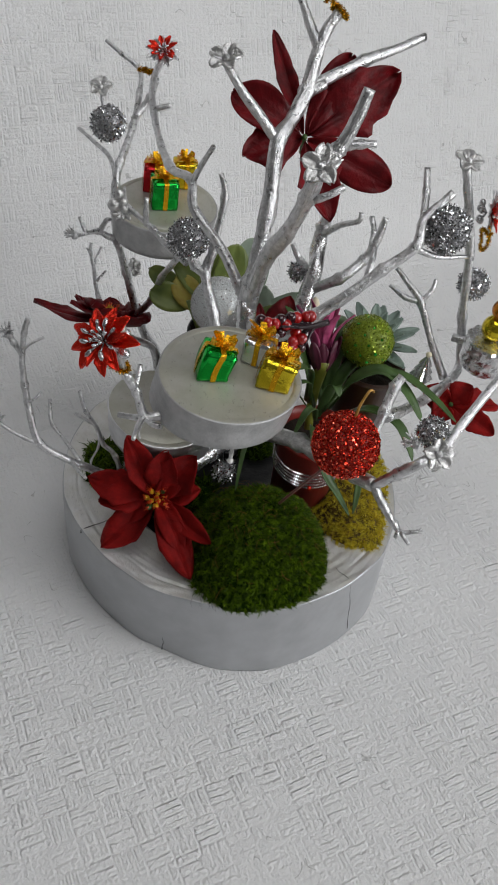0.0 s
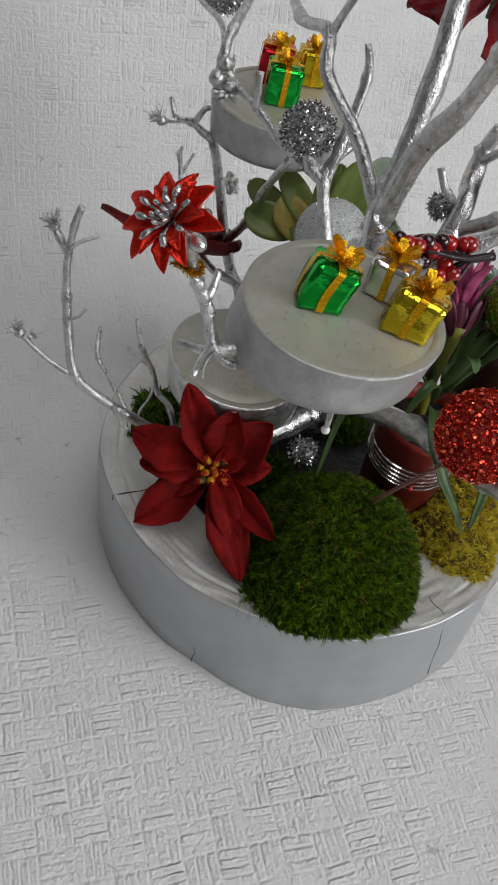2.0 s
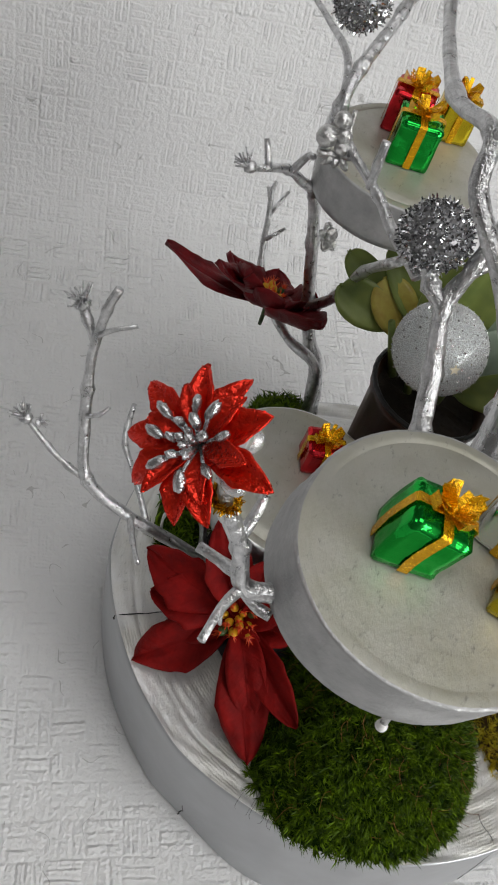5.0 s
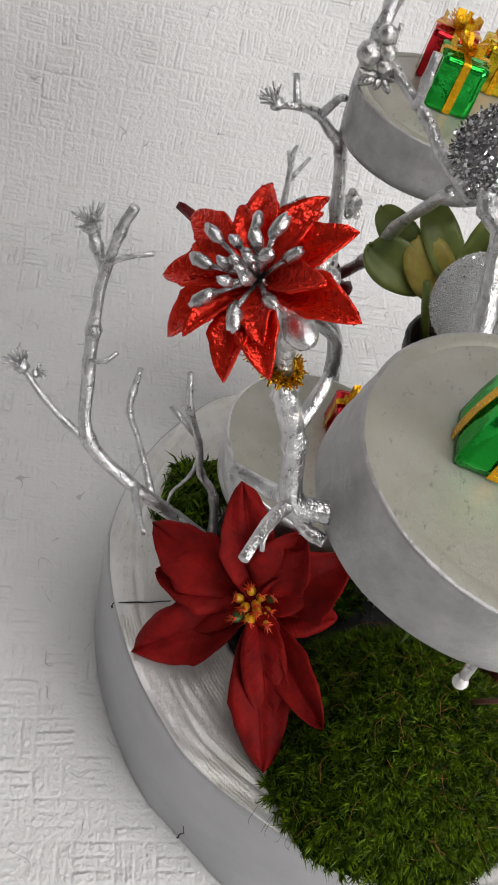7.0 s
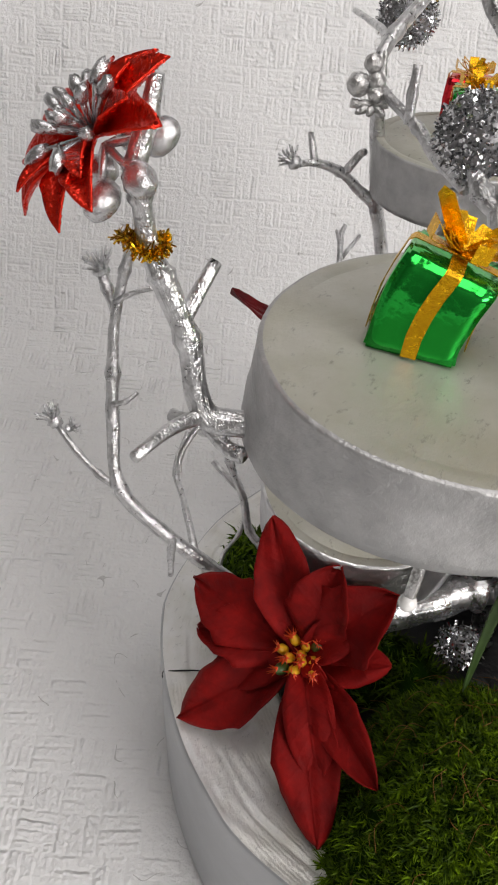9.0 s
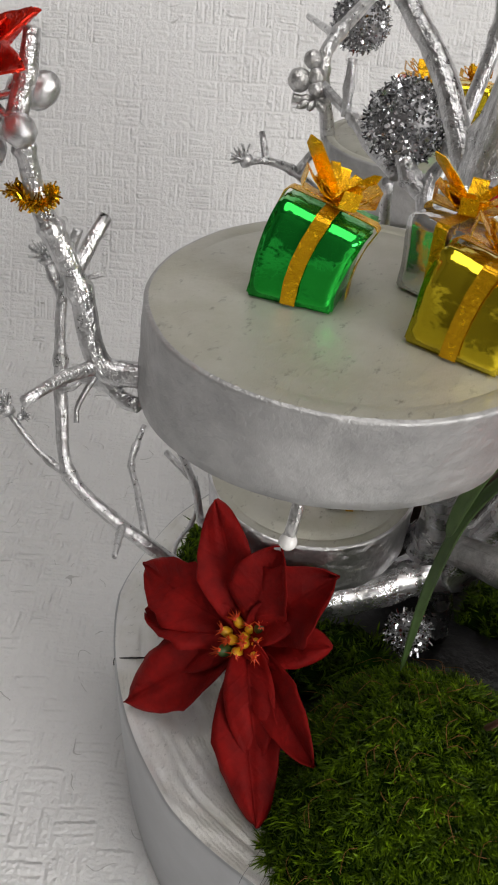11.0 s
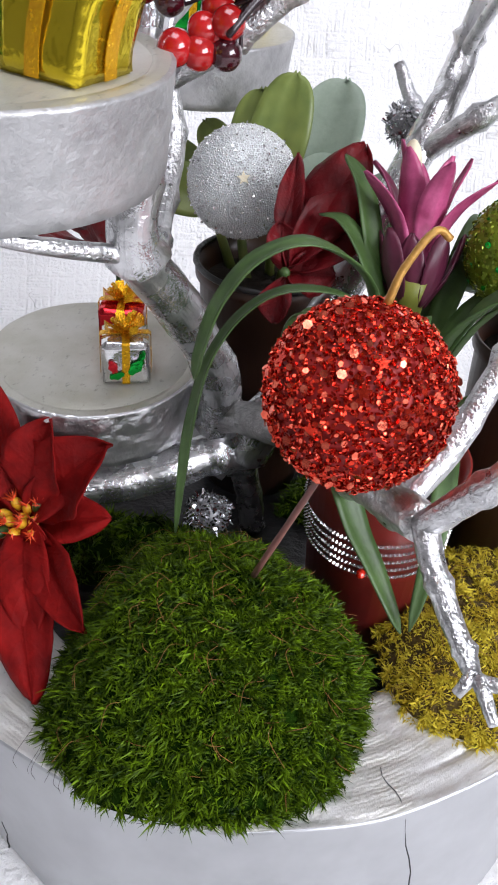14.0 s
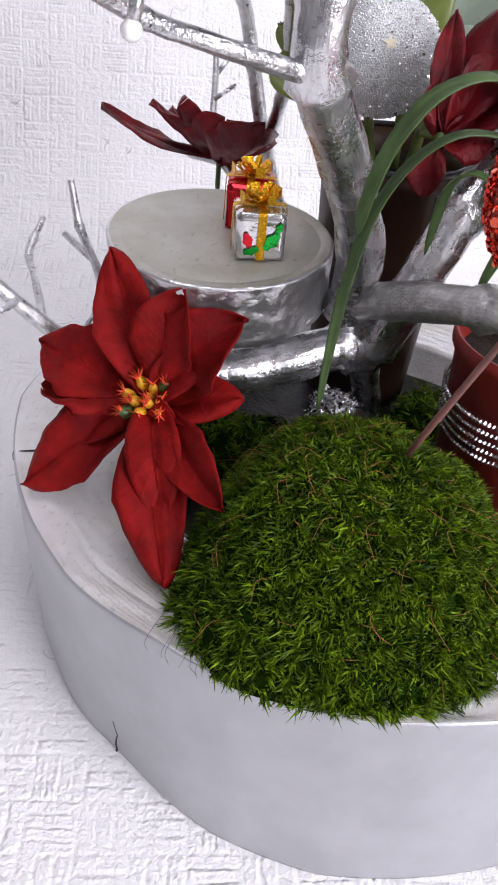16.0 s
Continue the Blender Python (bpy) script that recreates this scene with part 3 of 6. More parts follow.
def wooden_base():
    ob = thing("wood_slab", (CX, CY, 0), "thick round silver-painted wood slab standing on white paper", "wood slab")
    n, g, rows = 180, Geo(), []
    prof = [(0.982, 0.0), (0.987, 0.003), (0.992, 0.03), (0.996, 0.06), (1.0, 0.090), (0.9995, 0.0938), (0.997, 0.0948), (0.993, TOP)]
    for k, z in prof:
        rows.append([(CX + slab_r(w) * (k + flare(w, z)) * math.cos(w) * (1 + 0.004 * noise.noise(Vector((w * 3, z * 40, 1)))),
                      CY + slab_r(w) * (k + flare(w, z)) * math.sin(w), z + (0.0007 * math.sin(w * 17) if z > 0.09 else 0))
                     for w in (2 * math.pi * i / n for i in range(n))])
    verts = [q for r in rows for q in r]
    g.add(verts, [(i * n + k, i * n + (k + 1) % n, (i + 1) * n + (k + 1) % n, (i + 1) * n + k)
                  for i in range(len(rows) - 1) for k in range(n)] + [tuple(range(n - 1, -1, -1))])
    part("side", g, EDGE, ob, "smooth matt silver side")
    g, rows = Geo(), []
    ks = [0.993, 0.985] + [0.978 - 0.0075 * i for i in range(40)] + [0.665, 0.66, 0.65]
    for k in ks:
        z = TOP + (0 if k > 0.68 else (-0.002 if k > 0.662 else -0.022))
        row = []
        for w in (2 * math.pi * i / n for i in range(n)):
            seam = 0.915 + 0.018 * noise.noise(Vector((math.cos(w) * 2.5, math.sin(w) * 2.5, 7)))
            dip = -0.0017 * math.exp(-((k - seam) / 0.006) ** 2) * min(1, max(0, 0.6 + noise.noise(Vector((math.cos(w) * 4, math.sin(w) * 4, 9))) * 2))
            patch = min(1, max(0, 0.35 + 1.8 * noise.noise(Vector((math.cos(w) * k * 3, math.sin(w) * k * 3, 3)))))
            saw = 0.0005 * patch * noise.noise(Vector((w * 5, k * 120 + 3 * noise.noise(Vector((w * 2, k * 9, 1))), 2)))
            edge = 0.0007 * math.sin(w * 17) if k > 0.98 else 0.0006 * noise.noise(Vector((w * 9, k * 40, 2)))
            row.append((CX + slab_r(w) * k * math.cos(w), CY + slab_r(w) * k * math.sin(w), z + (dip + saw if 0.68 < k < 0.98 else 0) + edge))
        rows.append(row)
    verts = [q for r in rows for q in r]
    g.add(verts, [(i * n + k, i * n + (k + 1) % n, (i + 1) * n + (k + 1) % n, (i + 1) * n + k)
                  for i in range(len(rows) - 1) for k in range(n)])
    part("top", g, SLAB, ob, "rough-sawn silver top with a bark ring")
    g = Geo()
    g.add([(CX + 0.66 * slab_r(w) * math.cos(w), CY + 0.66 * slab_r(w) * math.sin(w), 0.0755) for w in (2 * math.pi * i / 60 for i in range(60))],
          [tuple(range(60))])
    part("liner", g, DARK, ob, "black plastic liner in the hollow")
    for ang, z0, z1, wd, top_len, turn in ((-38.5, 0.01, 0.093, 0.0004, 0.018, -5.5), (-108.5, 0.0, 0.022, 0.0005, 0.0, 0), (213, 0.090, 0.0945, 0.0008, 0.028, 0)):
        g = Geo()
        pts = []
        for i in range(9):
            z = z0 + (z1 - z0) * i / 8
            w = radians(ang + turn * i / 8 + 0.7 * noise.noise(Vector((i * 0.6, ang, 0))))
            r = slab_r(w) * (0.99 + 0.01 * min(z / 0.085, 1) + flare(w, z)) - 0.0004
            pts.append((CX + r * math.cos(w), CY + r * math.sin(w), z))
        if top_len:
            for i in range(1, 6):
                w = radians(ang + turn + 0.8 * noise.noise(Vector((i * 0.5, ang, 4))))
                r = slab_r(w) * 0.985 - top_len * i / 5
                pts.append((CX + r * math.cos(w), CY + r * math.sin(w), TOP + 0.0001))
        g.tube(pts, wd, wd * 0.4, 6, 0, 0.3, False)
        part("crack", g, CRACK, ob, "dark drying crack")
    return ob


wooden_base()


def wood_slice(at, r, bottom, r_low, shift, label, rim, seed, squash=0.0):
    """A round of branch wood, painted silver: a ring of bark round a sawn face."""
    x, y, z = at
    ob = thing("wood_slice", (x, y, bottom), label, "wood slice", "painted wood slices")
    n, h = 72, z - bottom

    def rad(w):
        return 1 - squash * math.cos(w) ** 2 + 0.018 * math.cos(2 * w + seed) + 0.012 * math.cos(3 * w + seed * 2) + 0.006 * noise.noise(Vector((w * 4, seed, 0)))
    rows = []
    for i in range(9):
        t = i / 8
        rr = r_low + (r - r_low) * t
        rows.append([(x + shift[0] * (1 - t) + rr * rad(w) * math.cos(w) * (1 + 0.012 * noise.noise(Vector((w * 5, t * 6, seed)))),
                      y + shift[1] * (1 - t) + rr * rad(w) * math.sin(w), bottom + (h - 0.0012) * t) for w in (2 * math.pi * k / n for k in range(n))])
    for inset, dz in ((0.0, 0.0006), (0.0004, 0.0002), (0.0012, 0.0)):
        chip = [0.0005 * max(0.0, noise.noise(Vector((2 * math.pi * k / n * 7, seed, inset * 500))) - 0.15) for k in range(n)]
        rows.append([(x + (r - inset - chip[k]) * rad(w) * math.cos(w), y + (r - inset - chip[k]) * rad(w) * math.sin(w), z - dz)
                     for k, w in enumerate(2 * math.pi * q / n for q in range(n))])
    side = [(i * n + k, i * n + (k + 1) % n, (i + 1) * n + (k + 1) % n, (i + 1) * n + k) for i in range(11) for k in range(n)]
    part("bark", Geo().add([q for rw in rows for q in rw], side + [tuple(range(n - 1, -1, -1))]), rim, ob, "silver-painted bark rim")
    rows = []
    for k, dz in ((0, 0), (0.04, 0.0002), (0.085, 0.0), (0.092, -0.0004), (0.096, -0.0004), (0.104, 0.0), (0.3, 0.0002), (0.6, 0.0001), (0.97, 0.0002)):
        rr = (r - 0.0012) * (1 - k)
        rows.append([(x + rr * rad(w) * math.cos(w), y + rr * rad(w) * math.sin(w),
                      z + dz * (1 if dz > 0 else min(max(math.sin(w + seed) * 1.5 + 0.5, 0.05), 1.0)) + 0.0002 * noise.noise(Vector((rr * 200 * math.cos(w), rr * 200 * math.sin(w), seed))) * (k > 0))
                     for w in (2 * math.pi * q / n for q in range(n))])
    g = Geo().add([q for rw in rows for q in rw], [(i * n + k, i * n + (k + 1) % n, (i + 1) * n + (k + 1) % n, (i + 1) * n + k)
                                                   for i in range(len(rows) - 1) for k in range(n)] + [tuple((len(rows) - 1) * n + k for k in range(n))])
    part("face", g, SLICE, ob, "pale sawn face with a bark ring")
    return ob


D1, D2, D3 = (-0.0145, -0.0425, 0.344), (-0.060, 0.081, 0.1855), (-0.083, 0.238, 0.296)
wood_slice(D1, 0.0505, 0.3172, 0.0505, (-0.004, 0.003), "silver-painted wood slice shelf carrying three foil gifts", RIM, 0.4, 0.05)
wood_slice(D2, 0.0500, 0.1585, 0.0490, (0.001, 0.0), "low silver-painted wood slice with two foil gifts", FOILRIM, 2.1)
wood_slice(D3, 0.0503, 0.2660, 0.0470, (0.0, 0.0), "high silver-painted wood slice with three foil gifts", RIM, 4.0)


# ---- silver branches ----
def branch(parent, pts, r0, r1, name="branch", mat=BARK, sides=12, per=6):
    k = 0.92 if r0 < 0.0075 else 1.0
    return part(name, Geo().tube(pts, r0 * k, r1 * k, sides, per), mat, parent)


main = thing("driftwood_branch", (0.003, 0.095, 0.08), "forked silver-painted driftwood trunk rising from the wood slab", "branch")
branch(main, [(0.012, 0.118, 0.078), (0.010, 0.110, 0.110), (0.006, 0.102, 0.140)], 0.0070, 0.0085, "stump", mat=TRUNK)
trunk = branch(main, [(0.006, 0.103, 0.132), (0.0040, 0.098, 0.148), (0.0003, 0.0908, 0.1639), (0.0050, 0.0715, 0.1994), (0.0022, 0.0425, 0.2410),
                      (-0.0014, 0.0152, 0.2744), (-0.0024, 0.0159, 0.2974), (-0.007, 0.031, 0.352)], 0.0115, 0.0072, "trunk", sides=14, mat=TRUNK)
branch(trunk, [(-0.001, 0.014, 0.274), (-0.018, -0.0157, 0.2852), (-0.0358, -0.0296, 0.2921), (-0.047, -0.05, 0.305), (-0.0575, -0.067, 0.3185)], 0.0034, 0.0024, "side_branch")
pin = thing("pearl_pin", (-0.0068, -0.0837, 0.3025), "small pin with a white pearl head under the slice", "pin")
part("needle", Geo().tube([(-0.0068, -0.0775, 0.3185), (-0.0068, -0.0837, 0.3025)], 0.0015, 0.0014, 10, 3, 0.05, False), SOFT, pin)
part("head", Geo().ball((-0.0068, -0.0837, 0.3025), 0.0022, 14, 10), PEARL, pin, "white pearl head")
branch(main, [(0.012, 0.104, 0.140), (-0.0006, 0.0903, 0.1425), (-0.021, 0.0709, 0.1386), (-0.042, 0.053, 0.136), (-0.062, 0.042, 0.135)], 0.0105, 0.0108, "root_log", sides=14, mat=TRUNK)
foot = branch(main, [(0.002, 0.090, 0.166), (0.0276, 0.0682, 0.1842), (0.0608, 0.040, 0.204), (0.082, 0.010, 0.2165), (0.096, -0.012, 0.230),
                     (0.1105, -0.037, 0.245)], 0.0082, 0.0054, mat=SOFT, sides=12)
branch(foot, [(0.1105, -0.037, 0.245), (0.1230, -0.0410, 0.2650), (0.1350, -0.0435, 0.2820), (0.1548, -0.0261, 0.2831), (0.1696, -0.0062, 0.2933),
              (0.1826, 0.0108, 0.3021), (0.2002, 0.0325, 0.3135)], 0.0046, 0.0036, "side_branch")
branch(foot, [(0.1105, -0.037, 0.245), (0.1185, -0.0480, 0.2370), (0.1290, -0.0590, 0.2285), (0.1345, -0.0650, 0.2270), (0.1460, -0.0660, 0.2310)], 0.0042, 0.0017, "twig")
branch(foot, [(0.1330, -0.0630, 0.2275), (0.1300, -0.0690, 0.2240)], 0.0024, 0.0016, "twig", per=3)
branch(foot, [(0.1345, -0.0650, 0.2270), (0.1400, -0.0740, 0.2240)], 0.0024, 0.0015, "twig", per=3)
bar = branch(main, [(0.098, -0.02, 0.228), (0.109, 0.0041, 0.2395), (0.118, 0.026, 0.2648), (0.1241, 0.04, 0.281), (0.129, 0.0458, 0.2872)], 0.0048, 0.0042)
branch(bar, [(0.1212, 0.0278, 0.2584), (0.1473, 0.0603, 0.241), (0.1848, 0.1109, 0.2202), (0.2204, 0.1714, 0.2049), (0.208, 0.1825, 0.2572),
             (0.1964, 0.1926, 0.3183), (0.1821, 0.1975, 0.3594), (0.1681, 0.2002, 0.396)], 0.0055, 0.0042, "side_branch")
branch(bar, [(0.203, 0.1529, 0.2034), (0.1841, 0.1647, 0.2329), (0.1638, 0.1786, 0.2691), (0.1514, 0.1895, 0.2784), (0.138, 0.2004, 0.2875)], 0.0045, 0.0024, "twig")
branch(bar, [(0.1638, 0.1786, 0.2691), (0.1493, 0.1812, 0.2699), (0.1333, 0.1889, 0.2757)], 0.0035, 0.0018, "twig")
branch(bar, [(0.1638, 0.1786, 0.2691), (0.172, 0.184, 0.28), (0.174, 0.19, 0.288)], 0.003, 0.002, "twig")
arm = branch(main, [(-0.005, 0.024, 0.325), (0.010, 0.015, 0.3315), (0.029, 0.0124, 0.3445), (0.0431, 0.0169, 0.3574), (0.0634, 0.0215, 0.3766), (0.083, 0.030, 0.394), (0.1023, 0.0376, 0.4108),
                    (0.1049, 0.0491, 0.4237), (0.1102, 0.0541, 0.4305), (0.1228, 0.0619, 0.4421)], 0.0056, 0.0032, sides=11)
branch(arm, [(0.1063, 0.0526, 0.4231), (0.106, 0.0686, 0.4367), (0.1049, 0.0816, 0.4477)], 0.0033, 0.0024, "twig")
branch(arm, [(0.1025, 0.0377, 0.41), (0.1218, 0.0437, 0.4023), (0.1479, 0.057, 0.3979)], 0.0028, 0.0014, "twig")
branch(arm, [(0.075, 0.037, 0.377), (0.078, 0.047, 0.391), (0.079, 0.055, 0.395)], 0.0026, 0.0016, "twig")
stem = branch(main, [(0.012, 0.098, 0.142), (0.022, 0.099, 0.168), (0.0354, 0.1061, 0.2089), (0.0438, 0.132, 0.2353), (0.058, 0.168, 0.2860), (0.0602, 0.1915, 0.3005),
                     (0.0619, 0.2026, 0.3174), (0.0653, 0.201, 0.3366)], 0.0105, 0.0052, mat=TRUNK, sides=12)
branch(stem, [(0.0615, 0.198, 0.3113), (0.0728, 0.1793, 0.3356), (0.0841, 0.1645, 0.3506), (0.0845, 0.1637, 0.3587)], 0.0034, 0.0022, "twig")
branch(stem, [(0.0558, 0.163, 0.2754), (0.0790, 0.1545, 0.2976), (0.0986, 0.1672, 0.3126), (0.1059, 0.1723, 0.3308), (0.1094, 0.1784, 0.3497)], 0.0058, 0.0034, "side_branch")
branch(stem, [(0.1026, 0.1725, 0.3189), (0.1041, 0.1849, 0.3303), (0.101, 0.1964, 0.3382)], 0.003, 0.0024, "twig")
branch(stem, [(0.056, 0.178, 0.285), (0.046, 0.181, 0.292), (0.036, 0.186, 0.306)], 0.0042, 0.0028, "twig")
up = branch(main, [(-0.0075, 0.030, 0.340), (-0.0056, 0.0347, 0.3648), (-0.003, 0.0467, 0.3908), (-0.0016, 0.0596, 0.4194), (-0.0018, 0.0739, 0.452),
                   (0.0053, 0.0886, 0.4623), (0.0138, 0.108, 0.476), (0.0168, 0.1208, 0.4953), (0.0211, 0.1299, 0.5095), (0.0291, 0.137, 0.5219)], 0.0072, 0.0044, sides=11)
branch(up, [(-0.003, 0.0766, 0.4535), (-0.0169, 0.0754, 0.4688), (-0.0326, 0.0736, 0.4861), (-0.0428, 0.0724, 0.4996)], 0.0042, 0.0028, "twig")
branch(up, [(0.0139, 0.1072, 0.4752), (0.0262, 0.1123, 0.4817)], 0.0042, 0.0036, "twig", per=3)
branch(up, [(0.0175, 0.123, 0.5), (0.0073, 0.1359, 0.5144), (-0.0005, 0.148, 0.5254)], 0.004, 0.0028, "twig")
branch(up, [(0.0155, 0.1108, 0.4781), (0.0524, 0.1377, 0.4912), (0.0748, 0.1539, 0.4964), (0.0965, 0.1705, 0.5023)], 0.0045, 0.0032, "side_branch")
fork = branch(main, [(-0.0054, 0.0297, 0.348), (0.0007, 0.0272, 0.3903), (0.0114, 0.0213, 0.4185), (0.0187, 0.0151, 0.4486), (0.0221, 0.0097, 0.4718),
                     (0.0311, 0.0163, 0.4829), (0.0377, 0.0201, 0.5003), (0.042, 0.0245, 0.5187)], 0.0068, 0.0042, sides=10)
branch(fork, [(0.035, 0.0176, 0.4847), (0.0443, 0.0189, 0.4871), (0.0535, 0.0192, 0.4885)], 0.0032, 0.0025, "twig", per=3)
branch(fork, [(0.022, 0.0108, 0.4497), (0.0319, 0.0124, 0.4544), (0.0401, 0.016, 0.4589)], 0.003, 0.0024, "twig", per=3)
left = branch(main, [(-0.0075, 0.031, 0.35), (-0.0284, 0.0519, 0.3759), (-0.0523, 0.0686, 0.3957), (-0.0578, 0.0816, 0.4117), (-0.0752, 0.1103, 0.4035),
                     (-0.0931, 0.1782, 0.4032), (-0.1008, 0.2204, 0.4135), (-0.0964, 0.2518, 0.4223)], 0.0043, 0.0027, sides=10)
branch(left, [(-0.0566, 0.0796, 0.4098), (-0.0519, 0.0731, 0.4273), (-0.0447, 0.0637, 0.448)], 0.0025, 0.0020, "twig")
branch(left, [(-0.0951, 0.191, 0.407), (-0.083, 0.1923, 0.4115)], 0.0026, 0.002, "twig", per=3)

o = branch(main, [(-0.003, 0.030, 0.258), (-0.012, 0.048, 0.264), (-0.0204, 0.0726, 0.2712), (-0.0275, 0.093, 0.288), (-0.0382, 0.102, 0.3184), (-0.0352, 0.1131, 0.330), (-0.0284, 0.1202, 0.3363)], 0.0062, 0.0034)
branch(o, [(-0.0382, 0.102, 0.3184), (-0.0472, 0.106, 0.323), (-0.053, 0.108, 0.332)], 0.0044, 0.0036, "twig", per=4)
branch(o, [(-0.0378, 0.1028, 0.319), (-0.0346, 0.1117, 0.3379), (-0.0311, 0.1285, 0.3745), (-0.0361, 0.1359, 0.3901)], 0.004, 0.0024, "twig")
branch(o, [(-0.0542, 0.1091, 0.322), (-0.0726, 0.1286, 0.3235), (-0.0863, 0.1421, 0.3286), (-0.1023, 0.1543, 0.3326), (-0.1129, 0.1625, 0.3355), (-0.1217, 0.1652, 0.3348)], 0.0034, 0.002, "twig")
branch(o, [(-0.0915, 0.1450, 0.3285), (-0.0928, 0.1465, 0.3400), (-0.0934, 0.1486, 0.3515)], 0.0024, 0.0022, "twig", per=3)

back = thing("driftwood_branch", (-0.078, 0.222, 0.08), "silver-painted branch standing at the back of the slab", "branch")
k = branch(back, [(-0.066, 0.21, 0.085), (-0.0782, 0.2221, 0.1285), (-0.0898, 0.2232, 0.1462), (-0.1015, 0.2273, 0.1749), (-0.1147, 0.2328, 0.2168), (-0.1252, 0.2349, 0.2477),
                  (-0.1334, 0.2207, 0.2631), (-0.141, 0.2059, 0.2763), (-0.1481, 0.1876, 0.2846), (-0.157, 0.1836, 0.2822)], 0.0062, 0.0018)
branch(k, [(-0.1481, 0.1876, 0.2846), (-0.1549, 0.1944, 0.2963)], 0.0022, 0.0017, "twig", per=3)
branch(k, [(-0.1389, 0.2085, 0.2744), (-0.1336, 0.2135, 0.2845), (-0.130, 0.210, 0.288)], 0.0025, 0.002, "twig", per=3)
branch(k, [(-0.1008, 0.2256, 0.1727), (-0.086, 0.207, 0.2078), (-0.0779, 0.1893, 0.247), (-0.0632, 0.13, 0.3105)], 0.0042, 0.0028, "side_branch")
branch(k, [(-0.1252, 0.2349, 0.2477), (-0.127, 0.215, 0.30), (-0.1235, 0.19, 0.334), (-0.1225, 0.2028, 0.3486), (-0.1168, 0.2382, 0.3656), (-0.1158, 0.271, 0.3815), (-0.1186, 0.2929, 0.3921), (-0.137, 0.3032, 0.4), (-0.1519, 0.3111, 0.406)], 0.0045, 0.0018, "side_branch")
branch(k, [(-0.123, 0.19, 0.337), (-0.1329, 0.2191, 0.3435), (-0.1523, 0.2486, 0.3413), (-0.1688, 0.2714, 0.3392)], 0.0026, 0.0017, "twig")
branch(k, [(-0.117, 0.245, 0.369), (-0.105, 0.258, 0.385), (-0.1, 0.25, 0.405)], 0.0034, 0.0028, "twig")

low = thing("twig_spray", (-0.078, 0.198, 0.08), "small silver-painted twigs carrying a dark red flower", "twig")
lo = branch(low, [(-0.07, 0.195, 0.085), (-0.0764, 0.1982, 0.148), (-0.1036, 0.2103, 0.1531), (-0.1234, 0.2234, 0.1597)], 0.0045, 0.0034)
branch(lo, [(-0.1234, 0.2234, 0.1597), (-0.1449, 0.2231, 0.1604), (-0.1582, 0.225, 0.1626)], 0.0028, 0.0022, "twig", per=3)
branch(lo, [(-0.1234, 0.2234, 0.1597), (-0.1428, 0.2448, 0.171), (-0.1509, 0.2619, 0.1948), (-0.1562, 0.2722, 0.2093), (-0.1565, 0.278, 0.2139)], 0.0028, 0.0016, "twig", per=4)
branch(lo, [(-0.152, 0.2655, 0.1967), (-0.1467, 0.2811, 0.2087)], 0.0018, 0.0013, "twig", per=3)
branch(lo, [(-0.147, 0.2538, 0.1852), (-0.1383, 0.264, 0.1929)], 0.0018, 0.0014, "twig", per=3)
branch(lo, [(-0.1535, 0.2675, 0.203), (-0.160, 0.272, 0.212)], 0.0016, 0.0012, "twig", per=3)

spray = thing("twig_spray", (-0.097, 0.049, 0.095), "curved silver-painted twig reaching out over the rim of the slab", "twig")
n = branch(spray, [(-0.07, 0.058, 0.088), (-0.0973, 0.0489, 0.118), (-0.1336, 0.0323, 0.1528), (-0.1596, 0.0272, 0.1761), (-0.169, 0.0357, 0.205), (-0.1734, 0.0422, 0.2274),
                   (-0.1761, 0.0483, 0.2494), (-0.1748, 0.0544, 0.2722), (-0.1719, 0.0575, 0.2852)], 0.0042, 0.0023, sides=11)
branch(n, [(-0.1336, 0.0323, 0.1528), (-0.1285, 0.022, 0.158), (-0.1242, 0.0142, 0.1614), (-0.1156, -0.0002, 0.1696)], 0.0022, 0.0014, "twig", per=3)
branch(n, [(-0.1596, 0.0272, 0.1761), (-0.1717, 0.0274, 0.1796), (-0.1849, 0.0295, 0.1851), (-0.1991, 0.0334, 0.1926)], 0.0023, 0.0015, "twig", per=4)
branch(n, [(-0.1755, 0.0484, 0.2595), (-0.1697, 0.0523, 0.2639), (-0.1599, 0.0579, 0.2678)], 0.0015, 0.0013, "twig", per=3)
branch(n, [(-0.1696, 0.0359, 0.2153), (-0.1638, 0.0379, 0.2183), (-0.1604, 0.0425, 0.2218)], 0.0015, 0.0011, "twig", per=3)
branch(n, [(-0.1765, 0.05, 0.253), (-0.183, 0.053, 0.262), (-0.1865, 0.0555, 0.266)], 0.0024, 0.0028, "twig", per=3)
branch(n, [(-0.1235, 0.0375, 0.1422), (-0.1448, 0.0618, 0.1472), (-0.1581, 0.0756, 0.1503), (-0.1619, 0.0855, 0.1546), (-0.1646, 0.098, 0.160)], 0.0022, 0.0017, "twig", per=4)

